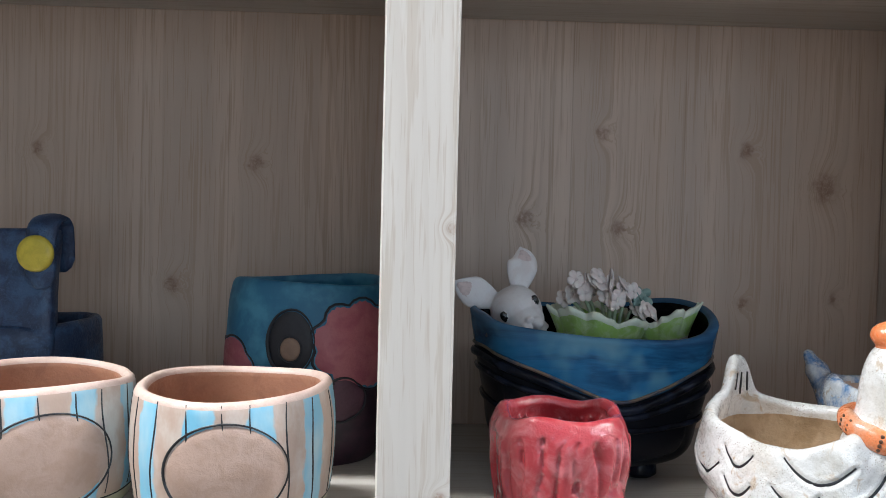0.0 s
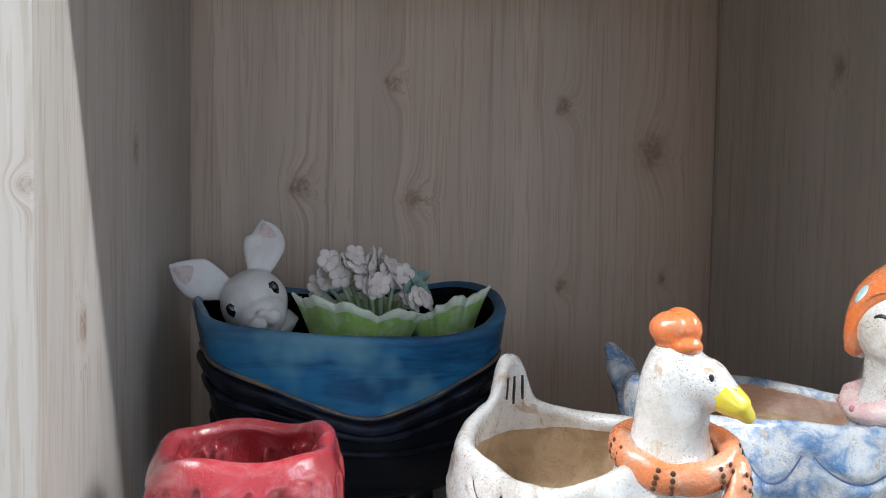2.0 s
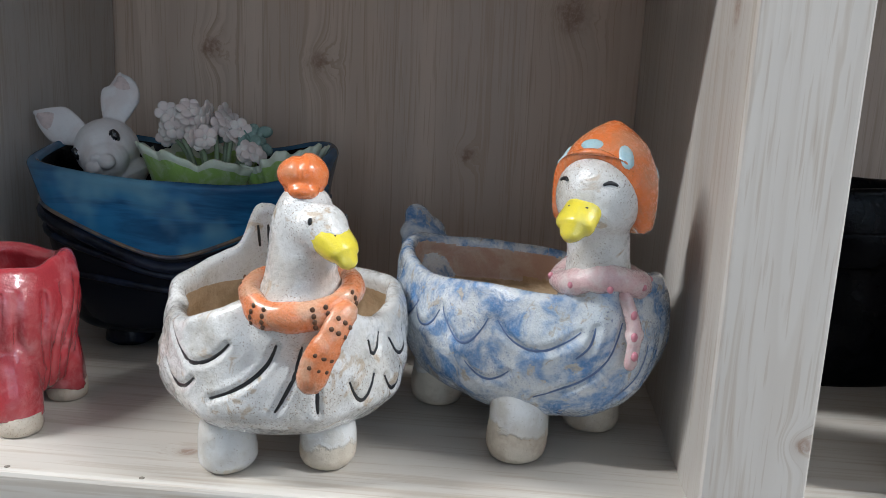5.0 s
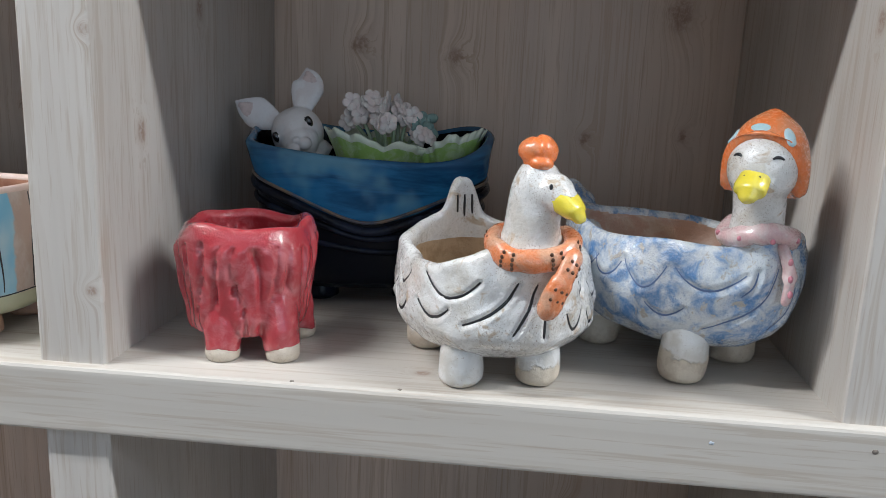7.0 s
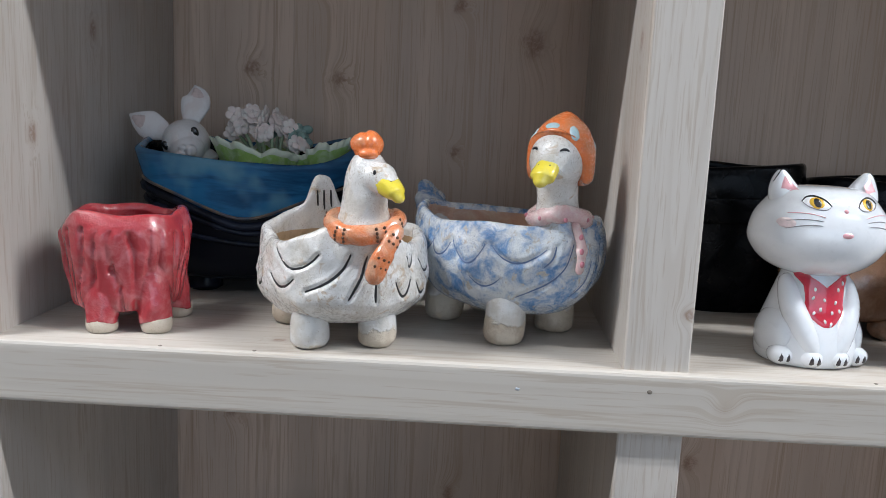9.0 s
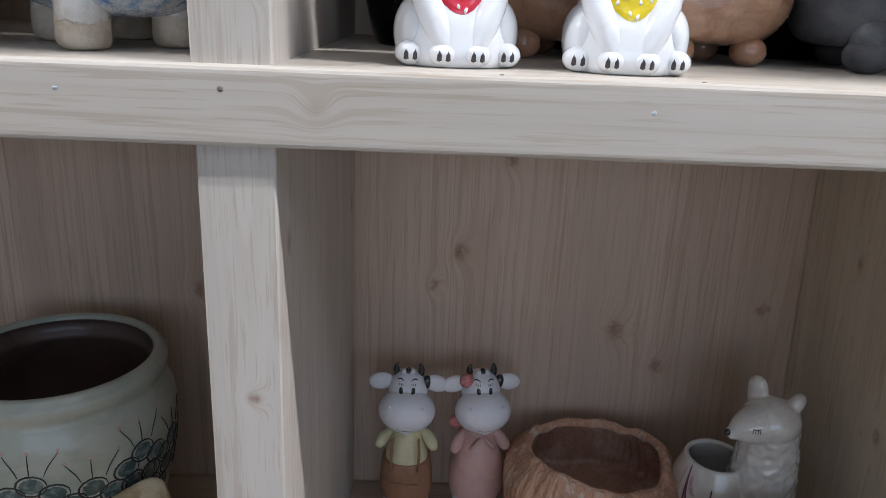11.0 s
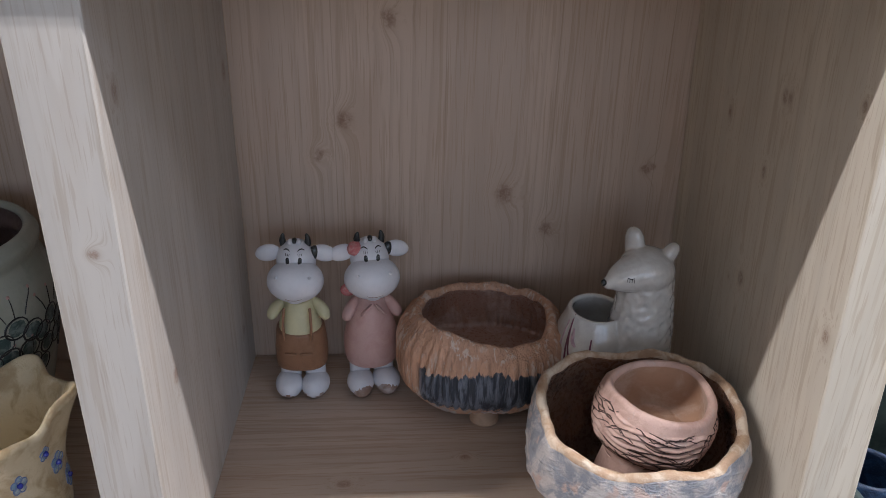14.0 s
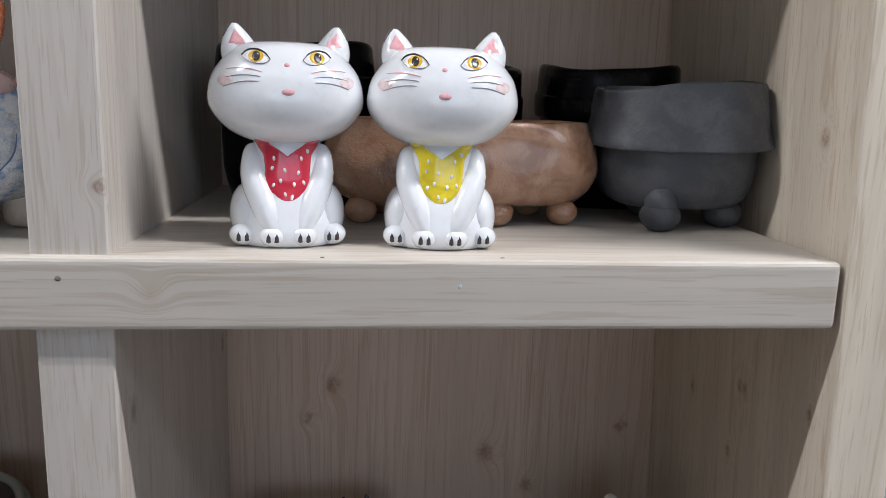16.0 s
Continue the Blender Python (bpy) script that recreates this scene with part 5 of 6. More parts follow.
def cat_figurine(at, turn, bib_colour, colour_name):
    bib = ceramic("bib_" + colour_name, bib_colour, [c * 0.86 for c in bib_colour], 0.15, 0.9, 120, relief=0.05)
    mats = [PORCELAIN, CAT_PINK, BLUSH, WHISKER, AMBER, CLAW, WHITE_DOT, INK, bib]
    bm = bmesh.new()
    body = fine_prof([(0.0, 0.0275, 0.0235, 0, 0), (0.0012, 0.0305, 0.0285, 0, 0), (0.010, 0.0318, 0.0295, 0, 0), (0.022, 0.0305, 0.0275, 0, 0.001), (0.034, 0.0262, 0.0235, 0, 0.002),
                      (0.046, 0.0228, 0.0205, 0, 0.001), (0.056, 0.0200, 0.0180, 0, 0), (0.064, 0.0180, 0.0165, 0, 0), (0.072, 0.0170, 0.016, 0, 0)], 3)
    rings(bm, body, 48, 2.15)
    head = fine_prof([(0.0570, 0.010, 0.009), (0.0585, 0.019, 0.017), (0.0630, 0.0300, 0.0245), (0.0700, 0.0385, 0.0305), (0.0790, 0.0440, 0.0335), (0.0880, 0.0440, 0.0335), (0.0970, 0.0412, 0.0312),
                      (0.1050, 0.0352, 0.0272), (0.1105, 0.0300, 0.0225), (0.1135, 0.0235, 0.0170), (0.1148, 0.012, 0.009)], 3)
    rings(bm, head, 56, 2.1)
    for s in (-1, 1):
        # ears
        cone = [(0.098, 0.0115, 0.0085, s * 0.0215, -0.002), (0.105, 0.0120, 0.0090, s * 0.0237, -0.002), (0.111, 0.0105, 0.0080, s * 0.0257, -0.001), (0.1170, 0.0075, 0.0056, s * 0.0274, 0), (0.1214, 0.0045, 0.0038, s * 0.0284, 0), (0.1240, 0.0020, 0.0020, s * 0.0288, 0)]
        rings(bm, fine_prof(cone, 3), 24)
        # front legs
        tube(bm, curve_points([(s * 0.0190, -0.005, 0.052), (s * 0.0185, -0.0130, 0.038), (s * 0.0120, -0.0205, 0.021), (s * 0.0070, -0.0230, 0.008)], 5),
             [0.0062 + 0.0018 * math.sin(math.pi * i / 15) for i in range(16)], 18)
        for px, r in ((0.0085, 0.0082), (0.0245, 0.0088)):
            ball(bm, (s * px, -0.0232 if px < 0.01 else -0.0165, 0.0068), (r, 0.0085, 0.0068), seg=18)
        ball(bm, (s * 0.0225, -0.002, 0.017), (0.0110, 0.019, 0.0180), seg=24)
    ball(bm, (0, -0.0215, 0.0880), (0.0180, 0.0100, 0.0100), seg=28)
    ball(bm, (0, -0.0230, 0.0825), (0.0085, 0.0070, 0.0070), seg=24)
    tree = tree_of(bm)
    fs = lambda tr, pts: face_spots(tr, pts)
    for s in (-1, 1):
        patch(bm, tree, [(s * 0.0272 + a, 0.1150 + b) for a, b in ((-0.0052, -0.0030), (-0.0034, 0.0014), (s * 0.0012, 0.0066), (0.0034, 0.0014), (0.0052, -0.0030), (0, -0.0036))], 1, fs, 0.0004, 3)
        strip(bm, face_spots(tree, [(s * 0.0372, 0.1110), (s * 0.0345, 0.1165), (s * 0.0318, 0.1215), (s * 0.0299, 0.1240)]), 0.0009, 0.0004, 7)
        eye = [(s * 0.0163 + a, 0.1050 + b + 0.0008 * s * (a / 0.006)) for a, b in ((-0.0077, -0.0002), (-0.0047, 0.0030), (0, 0.0043), (0.0047, 0.0030), (0.0077, -0.0002), (0.0047, -0.0026), (0, -0.0034), (-0.0047, -0.0026))]
        smooth_eye = [tuple(q) for q in fine_prof(eye + [eye[0]], 3)][:-1]
        patch(bm, tree, smooth_eye, 6, fs, 0.0003, 4)
        patch(bm, tree, oval(s * 0.0163, 0.1054, 0.0050, 0.0038, 20), 4, fs, 0.0005, 4)
        patch(bm, tree, oval(s * 0.0163 + 0.0002, 0.1054, 0.0029, 0.0037, 16), 7, fs, 0.0007, 3)
        # The eye's highlight, painted as a white dot over the pupil.
        patch(bm, tree, oval(s * 0.0163 + 0.0012, 0.1064, 0.0006, 0.0006, 10), 6, fs, 0.0009, 2)
        strip(bm, face_spots(tree, [tuple(q) for q in fine_prof([eye[0], eye[1], eye[2], eye[3], eye[4]], 4)]), 0.0011, 0.0007, 7)
        strip(bm, face_spots(tree, [tuple(q) for q in fine_prof([eye[4], eye[5], eye[6], eye[7], eye[0]], 4)]), 0.0005, 0.0006, 3)
        for k, (z0, z1) in enumerate(((0.0972, 0.0985), (0.0947, 0.0938), (0.0922, 0.0890))):
            pts = [(s * (0.0130 + 0.0190 * u + 0.001 * k), z0 + (z1 - z0) * u + 0.0012 * math.sin(math.pi * u)) for u in [i / 9 for i in range(10)]]
            strip(bm, face_spots(tree, pts), 0.0007, 0.0004, 3 if k else 1)
        patch(bm, tree, oval(s * 0.0330, 0.0925, 0.0048, 0.0036, 18), 2, fs, 0.00025, 4)
    patch(bm, tree, oval(0, 0.1012, 0.0018, 0.0014, 12), 1, fs, 0.0006, 2)
    patch(bm, tree, oval(0.0005, 0.0868, 0.0043, 0.0022, 14), 1, fs, 0.0006, 2)
    # bib
    half = [(0.0000, 0.0515), (0.0055, 0.0555), (0.0120, 0.0592), (0.0188, 0.0612), (0.0172, 0.0565), (0.0140, 0.0520), (0.0131, 0.0440), (0.0119, 0.0370), (0.0082, 0.0300), (0.0038, 0.0266)]
    outline = half + [(0.0, 0.0258)] + [(-a, b) for a, b in reversed(half[1:])]
    outline = [tuple(q) for q in fine_prof(outline + [outline[0]], 2)][:-1]
    patch(bm, tree, outline, 8, fs, 0.0009, 10)
    rnd = random.Random(3)
    for a, b in ((-0.0070, 0.0500), (0.0075, 0.0500), (-0.0085, 0.0445), (-0.0010, 0.0435), (0.0060, 0.0420), (-0.0045, 0.0375), (0.0030, 0.0355), (-0.0080, 0.0350), (0.0085, 0.0365), (-0.0015, 0.0300), (0.0020, 0.0285), (0.0105, 0.0540)):
        patch(bm, tree, oval(a + rnd.uniform(-0.0006, 0.0006), b, 0.0013, 0.0022, 12, rnd.uniform(-0.5, 0.5)), 6, fs, 0.0014, 2)
    for c in (-0.0275, -0.0230, -0.0110, -0.0065, 0.0065, 0.0110, 0.0230, 0.0275):
        patch(bm, tree, [(c + a, 0.0062 + b) for a, b in ((0, 0.0042), (0.0014, 0.0010), (0.0017, -0.0024), (0, -0.0036), (-0.0017, -0.0024), (-0.0014, 0.0010))], 5, fs, 0.0007, 2)
    ob = part("cat_figurine", bm, mats)
    ob.matrix_world = pose(*at, 0, 0, turn)
    tagged(ob, "white glazed cat figurine with a " + colour_name + " dotted bib", "figurine", "cat figurines")


cat_figurine((0.5370, 0.055, TOP), 6, (0.62, 0.03, 0.06), "red")
cat_figurine((0.6275, 0.052, TOP), -4, (0.78, 0.62, 0.02), "yellow")


# ---------------------------------------------------------------- dark pots at the back of the cats' cell
def dark_pot(at, turn, rx, ry, h, seed, label):
    ob = thing("black_pot", at, turn, label, "pot", "black pots")

    def w(p, th):
        up = max(0, p.z / h)
        return p + Vector((wobble(p, 25, 0.004, seed), wobble(p, 25, 0.004, seed + 6), up * 0.003 * math.sin(2 * th + seed)))

    bm = bmesh.new()
    prof = fine_prof([(0.0, 0.72), (0.002, 0.80), (0.03, 0.90), (0.072, 0.95), (h * 0.66, 0.965), (h * 0.68, 1.0), (h - 0.02, 1.0), (h, 0.97)], 3)
    vessel(bm, prof, rx, ry, 0.007, 0.015, 56, 2.8, w)
    part("pot", bm, BLACK_GLAZE, ob)
    bm = bmesh.new()
    band = [(h * 0.64, 0.99), (h * 0.66, 1.02), (h * 0.80, 1.03), (h * 0.82, 1.01)]
    rings(bm, [(z, rx * k, ry * k) for z, k in fine_prof(band, 2)], 56, 2.8, w)
    bmesh.ops.delete(bm, geom=[f for f in bm.faces if len(f.verts) == 3], context="FACES")
    part("raised_band", bm, BLACK_GLAZE, ob)


dark_pot((0.528, 0.222, TOP), 4, 0.062, 0.058, 0.118, 3.0, "glossy black square pot behind the cat figurine")
dark_pot((0.655, 0.236, TOP), -5, 0.056, 0.052, 0.108, 6.0, "glossy black pot behind the cat figurine")
dark_pot((0.786, 0.244, TOP), 3, 0.056, 0.054, 0.110, 9.0, "glossy black pot behind the charcoal pot")


def brown_bowl():
    ob = thing("brown_bowl", (0.650, 0.142, TOP), 0, "glossy brown long bowl on small round feet", "bowl")
    bm = bmesh.new()
    prof = fine_prof([(0.012, 0.45), (0.013, 0.72), (0.020, 0.90), (0.036, 1.0), (0.054, 0.985), (0.067, 0.92)], 4)
    vessel(bm, prof, 0.098, 0.044, 0.008, 0.022, 72, 2.7, lambda p, th: p + Vector((wobble(p, 35, 0.003, 61), wobble(p, 35, 0.003, 64), wobble(p, 30, 0.002, 66))))
    part("bowl", bm, BROWN_GLAZE, ob)
    for lx, ly in ((0.024, -0.028), (0.071, -0.020), (-0.070, -0.022), (-0.03, -0.028), (0.055, 0.022), (-0.055, 0.022)):
        bm = bmesh.new()
        ball(bm, (lx, ly, 0.0092), (0.0115, 0.0115, 0.0098), seg=18)
        part("foot", bm, BROWN_GLAZE, ob)


brown_bowl()


def charcoal_pot():
    ob = thing("charcoal_pot", (0.806, 0.136, TOP), -3, "matt charcoal clay pot with a folded collar on round feet", "pot")
    bm = bmesh.new()
    prof = fine_prof([(0.014, 0.45), (0.015, 0.68), (0.022, 0.84), (0.040, 0.925), (0.058, 0.93), (0.064, 0.93), (0.094, 0.90)], 4)
    vessel(bm, prof, 0.059, 0.050, 0.007, 0.024, 64, 2.4, lambda p, th: p + Vector((wobble(p, 30, 0.002, 71), wobble(p, 30, 0.002, 75), 0)))
    part("pot", bm, GREY_CLAY, ob)
    bm = bmesh.new()

    def w(p, th):
        q = p + Vector((wobble(p, 28, 0.0045, 81) + wobble(p, 70, 0.002, 83), wobble(p, 28, 0.0045, 85) + wobble(p, 70, 0.002, 87), 0))
        q.z += 0.004 * math.sin(th + 0.4) * (p.z < 0.075) + (0.004 * math.cos(th) + 0.0015 * math.sin(3 * th)) * (p.z > 0.085)
        return q
    coll = [(0.0640, 0.0500, 0.042), (0.0600, 0.0560, 0.0475), (0.0590, 0.0645, 0.0565), (0.0630, 0.0655, 0.0575), (0.078, 0.0620, 0.0540), (0.094, 0.0590, 0.0512), (0.0985, 0.0580, 0.0500), (0.0995, 0.0560, 0.0480), (0.096, 0.0530, 0.0450), (0.080, 0.0520, 0.0440)]
    rings(bm, fine_prof(coll, 3), 64, 2.5, w)
    kill = [f for f in bm.faces if len(f.verts) == 3]
    bmesh.ops.delete(bm, geom=kill, context="FACES")
    part("collar", bm, GREY_CLAY, ob)
    for lx, ly in ((-0.019, -0.036), (0.034, -0.012), (-0.01, 0.030)):
        bm = bmesh.new()
        ball(bm, (lx, ly, 0.0105), (0.0140, 0.0140, 0.0110), seg=20)
        tube(bm, [(lx, ly, 0.014), (lx, ly, 0.022)], 0.0115, 16)
        part("foot", bm, GREY_CLAY, ob)


charcoal_pot()

# ---------------------------------------------------------------- cow figurines
COW_WHITE = ceramic("matt_white_resin", (0.76, 0.75, 0.78), (0.72, 0.71, 0.74), 0.45, 0.1, 30, relief=0.05)
COW_BROWN = ceramic("brown_shorts", (0.30, 0.15, 0.08), (0.24, 0.12, 0.06), 0.5, 0.1, 70, relief=0.2)
COW_YELLOW = ceramic("pale_yellow_shirt", (0.64, 0.59, 0.36), (0.58, 0.53, 0.32), 0.5, 0.05, 60, relief=0.1)
COW_PINK = ceramic("dusty_pink_dress", (0.58, 0.37, 0.33), (0.53, 0.32, 0.28), 0.5, 0.05, 60, relief=0.1)
COW_ROSE = ceramic("rose_bow", (0.56, 0.16, 0.16), (0.62, 0.30, 0.28), 0.5, 0.1, 300, relief=0.4)
COW_SHOE = ceramic("brown_toe", (0.30, 0.19, 0.14), (0.52, 0.43, 0.40), 0.5, 0.05, 70)


def cow_figurine(at, turn, dress, label):
    mats = [COW_WHITE, COW_BROWN, COW_YELLOW, COW_PINK, COW_ROSE, INK, COW_SHOE]
    bm = bmesh.new()
    for s in (-1, 1):
        ball(bm, (s * 0.0135, -0.010, 0.0125), (0.0140, 0.0190, 0.0125), pose(0, 0, 0, 0, 0, -s * 10 if not dress else s * 6), 20)
        tube(bm, [(s * 0.0125, 0.001, 0.016), (s * 0.0125, 0.002, 0.042)], 0.0105, 16)
        if dress:
            ball(bm, (s * 0.0135, -0.0195, 0.0105), (0.0105, 0.0105, 0.0098), seg=14, mi=6)
    if dress:
        rings(bm, fine_prof([(0.034, 0.0200, 0.0185), (0.036, 0.0255, 0.0235), (0.050, 0.0278, 0.0255), (0.066, 0.0268, 0.0245), (0.084, 0.0222, 0.0205), (0.100, 0.0165, 0.0155), (0.110, 0.014, 0.013)], 3), 36, 2.1, mi=3)
        for s in (-1, 1):
            tube(bm, curve_points([(s * 0.0140, -0.002, 0.104), (s * 0.0200, -0.005, 0.098), (s * 0.0250, -0.010, 0.091)], 3), [0.005, 0.0052, 0.0055, 0.0058, 0.006, 0.006, 0.0054], 14, mi=3)
            tube(bm, [(s * 0.004, -0.0185, 0.103), (s * 0.010, -0.0195, 0.097)], 0.004, 10, mi=3, flat=0.4)
        ball(bm, (-0.021, 0.004, 0.113), (0.0085, 0.005, 0.007), seg=14, mi=4)
    else:
        rings(bm, fine_prof([(0.034, 0.0230, 0.0185), (0.036, 0.0258, 0.0215), (0.050, 0.0262, 0.0228), (0.066, 0.0250, 0.0225), (0.076, 0.0235, 0.0215)], 3), 36, 2.4, mi=1)
        rings(bm, fine_prof([(0.060, 0.0205, 0.0200), (0.080, 0.0208, 0.0202), (0.096, 0.0165, 0.0158), (0.108, 0.014, 0.013)], 3), 32, 2.1, mi=2)
        for s in (-1, 1):
            tube(bm, curve_points([(s * 0.0150, 0, 0.103), (s * 0.0215, -0.004, 0.099), (s * 0.0262, -0.008, 0.092)], 3), [0.005, 0.0053, 0.0056, 0.006, 0.0062, 0.0060, 0.0052], 14, mi=2)
            tube(bm, curve_points([(s * 0.0130, -0.0225, 0.072), (s * 0.0135, -0.0212, 0.088), (s * 0.0125, -0.0165, 0.103)], 3), 0.0014, 8, mi=1)
            tube(bm, [(s * 0.0030, -0.0240, 0.056), (s * 0.0130, -0.0232, 0.056)], 0.0011, 8, mi=1)
        ball(bm, (-0.0125, -0.0075, 0.0300), (0.0042, 0.0026, 0.0032), seg=10, mi=5)
        ball(bm, (0.0135, -0.0075, 0.0340), (0.0042, 0.0026, 0.0022), seg=10, mi=5)
    ball(bm, (0, 0.000, 0.1480), (0.0190, 0.0180, 0.0220), seg=26)
    ball(bm, (0, -0.0135, 0.1330), (0.0272, 0.0220, 0.0212), seg=28)
    ball(bm, (0, -0.0165, 0.1185), (0.0105, 0.0125, 0.0070), seg=16)
    for s in (-1, 1):
        ear = pose(0, 0, 0, 0, s * 12, 0)
        ball(bm, (s * 0.0265, 0.000, 0.1560), (0.0125, 0.0042, 0.0088), ear, 18)
        if s > 0:
            ball(bm, (s * 0.0175, -0.001, 0.1570), (0.0050, 0.0042, 0.0075), ear, 12, mi=5)
        tube(bm, curve_points([(s * 0.0105, 0.001, 0.163), (s * 0.0122, 0.001, 0.169), (s * 0.0112, 0.000, 0.1750)], 3), [0.0036, 0.0036, 0.0034, 0.0031, 0.0027, 0.0022, 0.0015], 12, mi=5)
        ball(bm, (s * 0.0155, -0.0285, 0.1435), (0.0016, 0.0014, 0.0016), seg=10)
    for dx in (-0.004, 0, 0.004):
        ball(bm, (dx, -0.004, 0.1705 - abs(dx) * 0.3), (0.0028, 0.004, 0.0030), seg=10, mi=0 if dx else 5)
    if dress:
        ball(bm, (-0.0155, -0.006, 0.1620), (0.0070, 0.0058, 0.0074), seg=14, mi=4, warp=lambda p, th: p + Vector((wobble(p, 500, 0.0015), 0, wobble(p, 500, 0.0015, 2))))
    for f in bm.faces:
        c = f.calc_center_median()
        if f.material_index == 0 and c.z < 0.0085 + 0.0025 * math.sin(c.x * 400) and c.y < 0.0:
            f.material_index = 6
    tree = tree_of(bm)
    fs = lambda tr, pts: face_spots(tr, pts)
    for s in (-1, 1):
        patch(bm, tree, oval(s * 0.0058, 0.1555, 0.0023, 0.0032, 14), 5, fs, 0.0005, 2)
        # Painted glint: a small white disc on each black eye.
        patch(bm, tree, oval(s * 0.0058 + 0.0006, 0.1566, 0.0006, 0.0006, 8), 0, fs, 0.0009, 1)
        for k in (-1, 0, 1):
            strip(bm, face_spots(tree, [(s * 0.0058 + 0.0014 * k, 0.1592), (s * 0.0058 + 0.0019 * k, 0.1612)]), 0.0006, 0.0005, 5)
        strip(bm, face_spots(tree, arc(s * 0.0066, 0.1630, 0.0030, -0.0016, 8)), 0.0015, 0.0005, 5)
    strip(bm, face_spots(tree, arc(0, 0.1225, 0.008, 0.0022, 10)), 0.0007, 0.0003, 6)
    for v in bm.verts:
        v.co *= 0.955
    ob = part("cow_figurine", bm, mats)
    ob.matrix_world = pose(*at, 0, 0, turn)
    tagged(ob, label, "figurine", "cow figurines")


cow_figurine((0.5095, 0.260, LOW), -2, False, "white cow figurine in brown shorts and yellow shirt")
cow_figurine((0.5765, 0.264, LOW), 10, True, "white cow figurine in a dusty pink dress with bow")


# ---------------------------------------------------------------- fluted bowl, llama planter, nest bowls
def banded_clay(name):
    """Orange clay with pale streaks in the scores, and a ragged slate band."""
    m, nt, bsdf = mat_base(name)
    tc = nt.nodes.new("ShaderNodeTexCoord")
    sep = add(nt, "SeparateXYZ", i0=tc.outputs["Object"])
    n = noise_tex(nt, coords(nt, (1, 1, 0.5)), 60, 5, 0.65, 0.6)
    streak = noise_tex(nt, coords(nt, (1, 1, 0.14)), 190, 4, 0.6, 0.3)
    fine = noise_tex(nt, coords(nt, (1, 1, 0.10)), 420, 3)
    lvl = math_node(nt, "ADD", sep.outputs[2], math_node(nt, "ADD", math_node(nt, "MULTIPLY", n, 0.026), math_node(nt, "MULTIPLY", streak, 0.012)))
    clay = mix(nt, step(nt, n, 0.35, 0.65), (0.62, 0.36, 0.23), (0.53, 0.30, 0.19))
    pale = math_node(nt, "MULTIPLY", step(nt, streak, 0.50, 0.60), step(nt, n, 0.40, 0.60))
    clay = mix(nt, math_node(nt, "MULTIPLY", pale, 0.85), clay, (0.66, 0.54, 0.45))
    clay = mix(nt, math_node(nt, "MULTIPLY", step(nt, fine, 0.56, 0.66), 0.28), clay, (0.20, 0.10, 0.065))
    dark = mix(nt, step(nt, streak, 0.42, 0.62), (0.035, 0.042, 0.055), (0.17, 0.19, 0.23))
    mask = math_node(nt, "MULTIPLY", step(nt, lvl, 0.0980, 0.0960), step(nt, lvl, 0.058, 0.062))
    front = step(nt, math_node(nt, "MULTIPLY_ADD", sep.outputs[0], 1.0, math_node(nt, "MULTIPLY", sep.outputs[1], -0.4)), -0.046, -0.036)
    col = mix(nt, math_node(nt, "MULTIPLY", mask, front), clay, dark)
    low = math_node(nt, "MULTIPLY", step(nt, lvl, 0.060, 0.054), step(nt, n, 0.45, 0.55))
    col = mix(nt, math_node(nt, "MULTIPLY", low, 0.8), col, (0.50, 0.47, 0.46))
    nt.links.new(col, bsdf.inputs["Base Color"])
    bsdf.inputs["Roughness"].default_value = 0.55
    bump(nt, bsdf, math_node(nt, "ADD", streak, fine), 0.7, 0.003)
    return m


def fluted_bowl():
    ob = thing("fluted_bowl", (0.6815, 0.234, LOW), 0, "rough terracotta bowl with scored sides and a dark band", "bowl")

    def w(p, th):
        p = p.copy()
        outer = math.hypot(p.x / 0.078, p.y / 0.074) > 0.60 and p.z < 0.098
        g = 0.0042 * (abs(math.sin(27 * th + 2.6 * noise.noise(Vector((math.cos(th) * 3, math.sin(th) * 3, p.z * 18))))) - 0.4) if outer else 0
        k = 1 + g / 0.075
        p.x *= k
        p.y *= k
        up = max(0.0, (p.z - 0.06) / 0.045)
        p.z += up * (0.004 * math.sin(2 * th + 0.4) + 0.003 * math.sin(3 * th + 2) - 0.002 * math.cos(th) + 0.0012 * math.sin(11 * th) + wobble(p, 120, 0.0024, 97))
        p.x += wobble(p, 32, 0.0035, 91)
        p.y += wobble(p, 32, 0.0035, 95)
        return p

    bm = bmesh.new()
    prof = fine_prof([(0.018, 0.30), (0.020, 0.52), (0.030, 0.76), (0.050, 0.95), (0.070, 1.0), (0.088, 0.96), (0.101, 0.86)], 4)
    vessel(bm, prof, 0.079, 0.070, 0.0105, 0.055, 220, 2.5, w, inner=1)
    part("bowl", bm, [banded_clay("banded_clay"), ceramic("glazed_inner_clay", (0.36, 0.19, 0.13), (0.46, 0.31, 0.24), 0.3, 0.5, 40)], ob).location.z = -0.006
    for k in range(3):
        a = radians(-88 + 120 * k)
        leg(ob, (0.034 * math.cos(a), 0.034 * math.sin(a)), 0.0135, 0.012, ceramic("tan_clay_foot", (0.50, 0.34, 0.23), None, 0.6, 0.0, 60), 100 + k, name="foot")


fluted_bowl()
LLAMA_WHITE = ceramic("ivory_glaze", (0.70, 0.68, 0.64), (0.64, 0.61, 0.57), 0.16, 0.9, 90, relief=0.15)
PLUM = paint("plum_line", (0.16, 0.03, 0.07), 0.3, 0.5)
MAUVE = paint("mauve_blanket", (0.60, 0.42, 0.48), 0.3, 0.6)


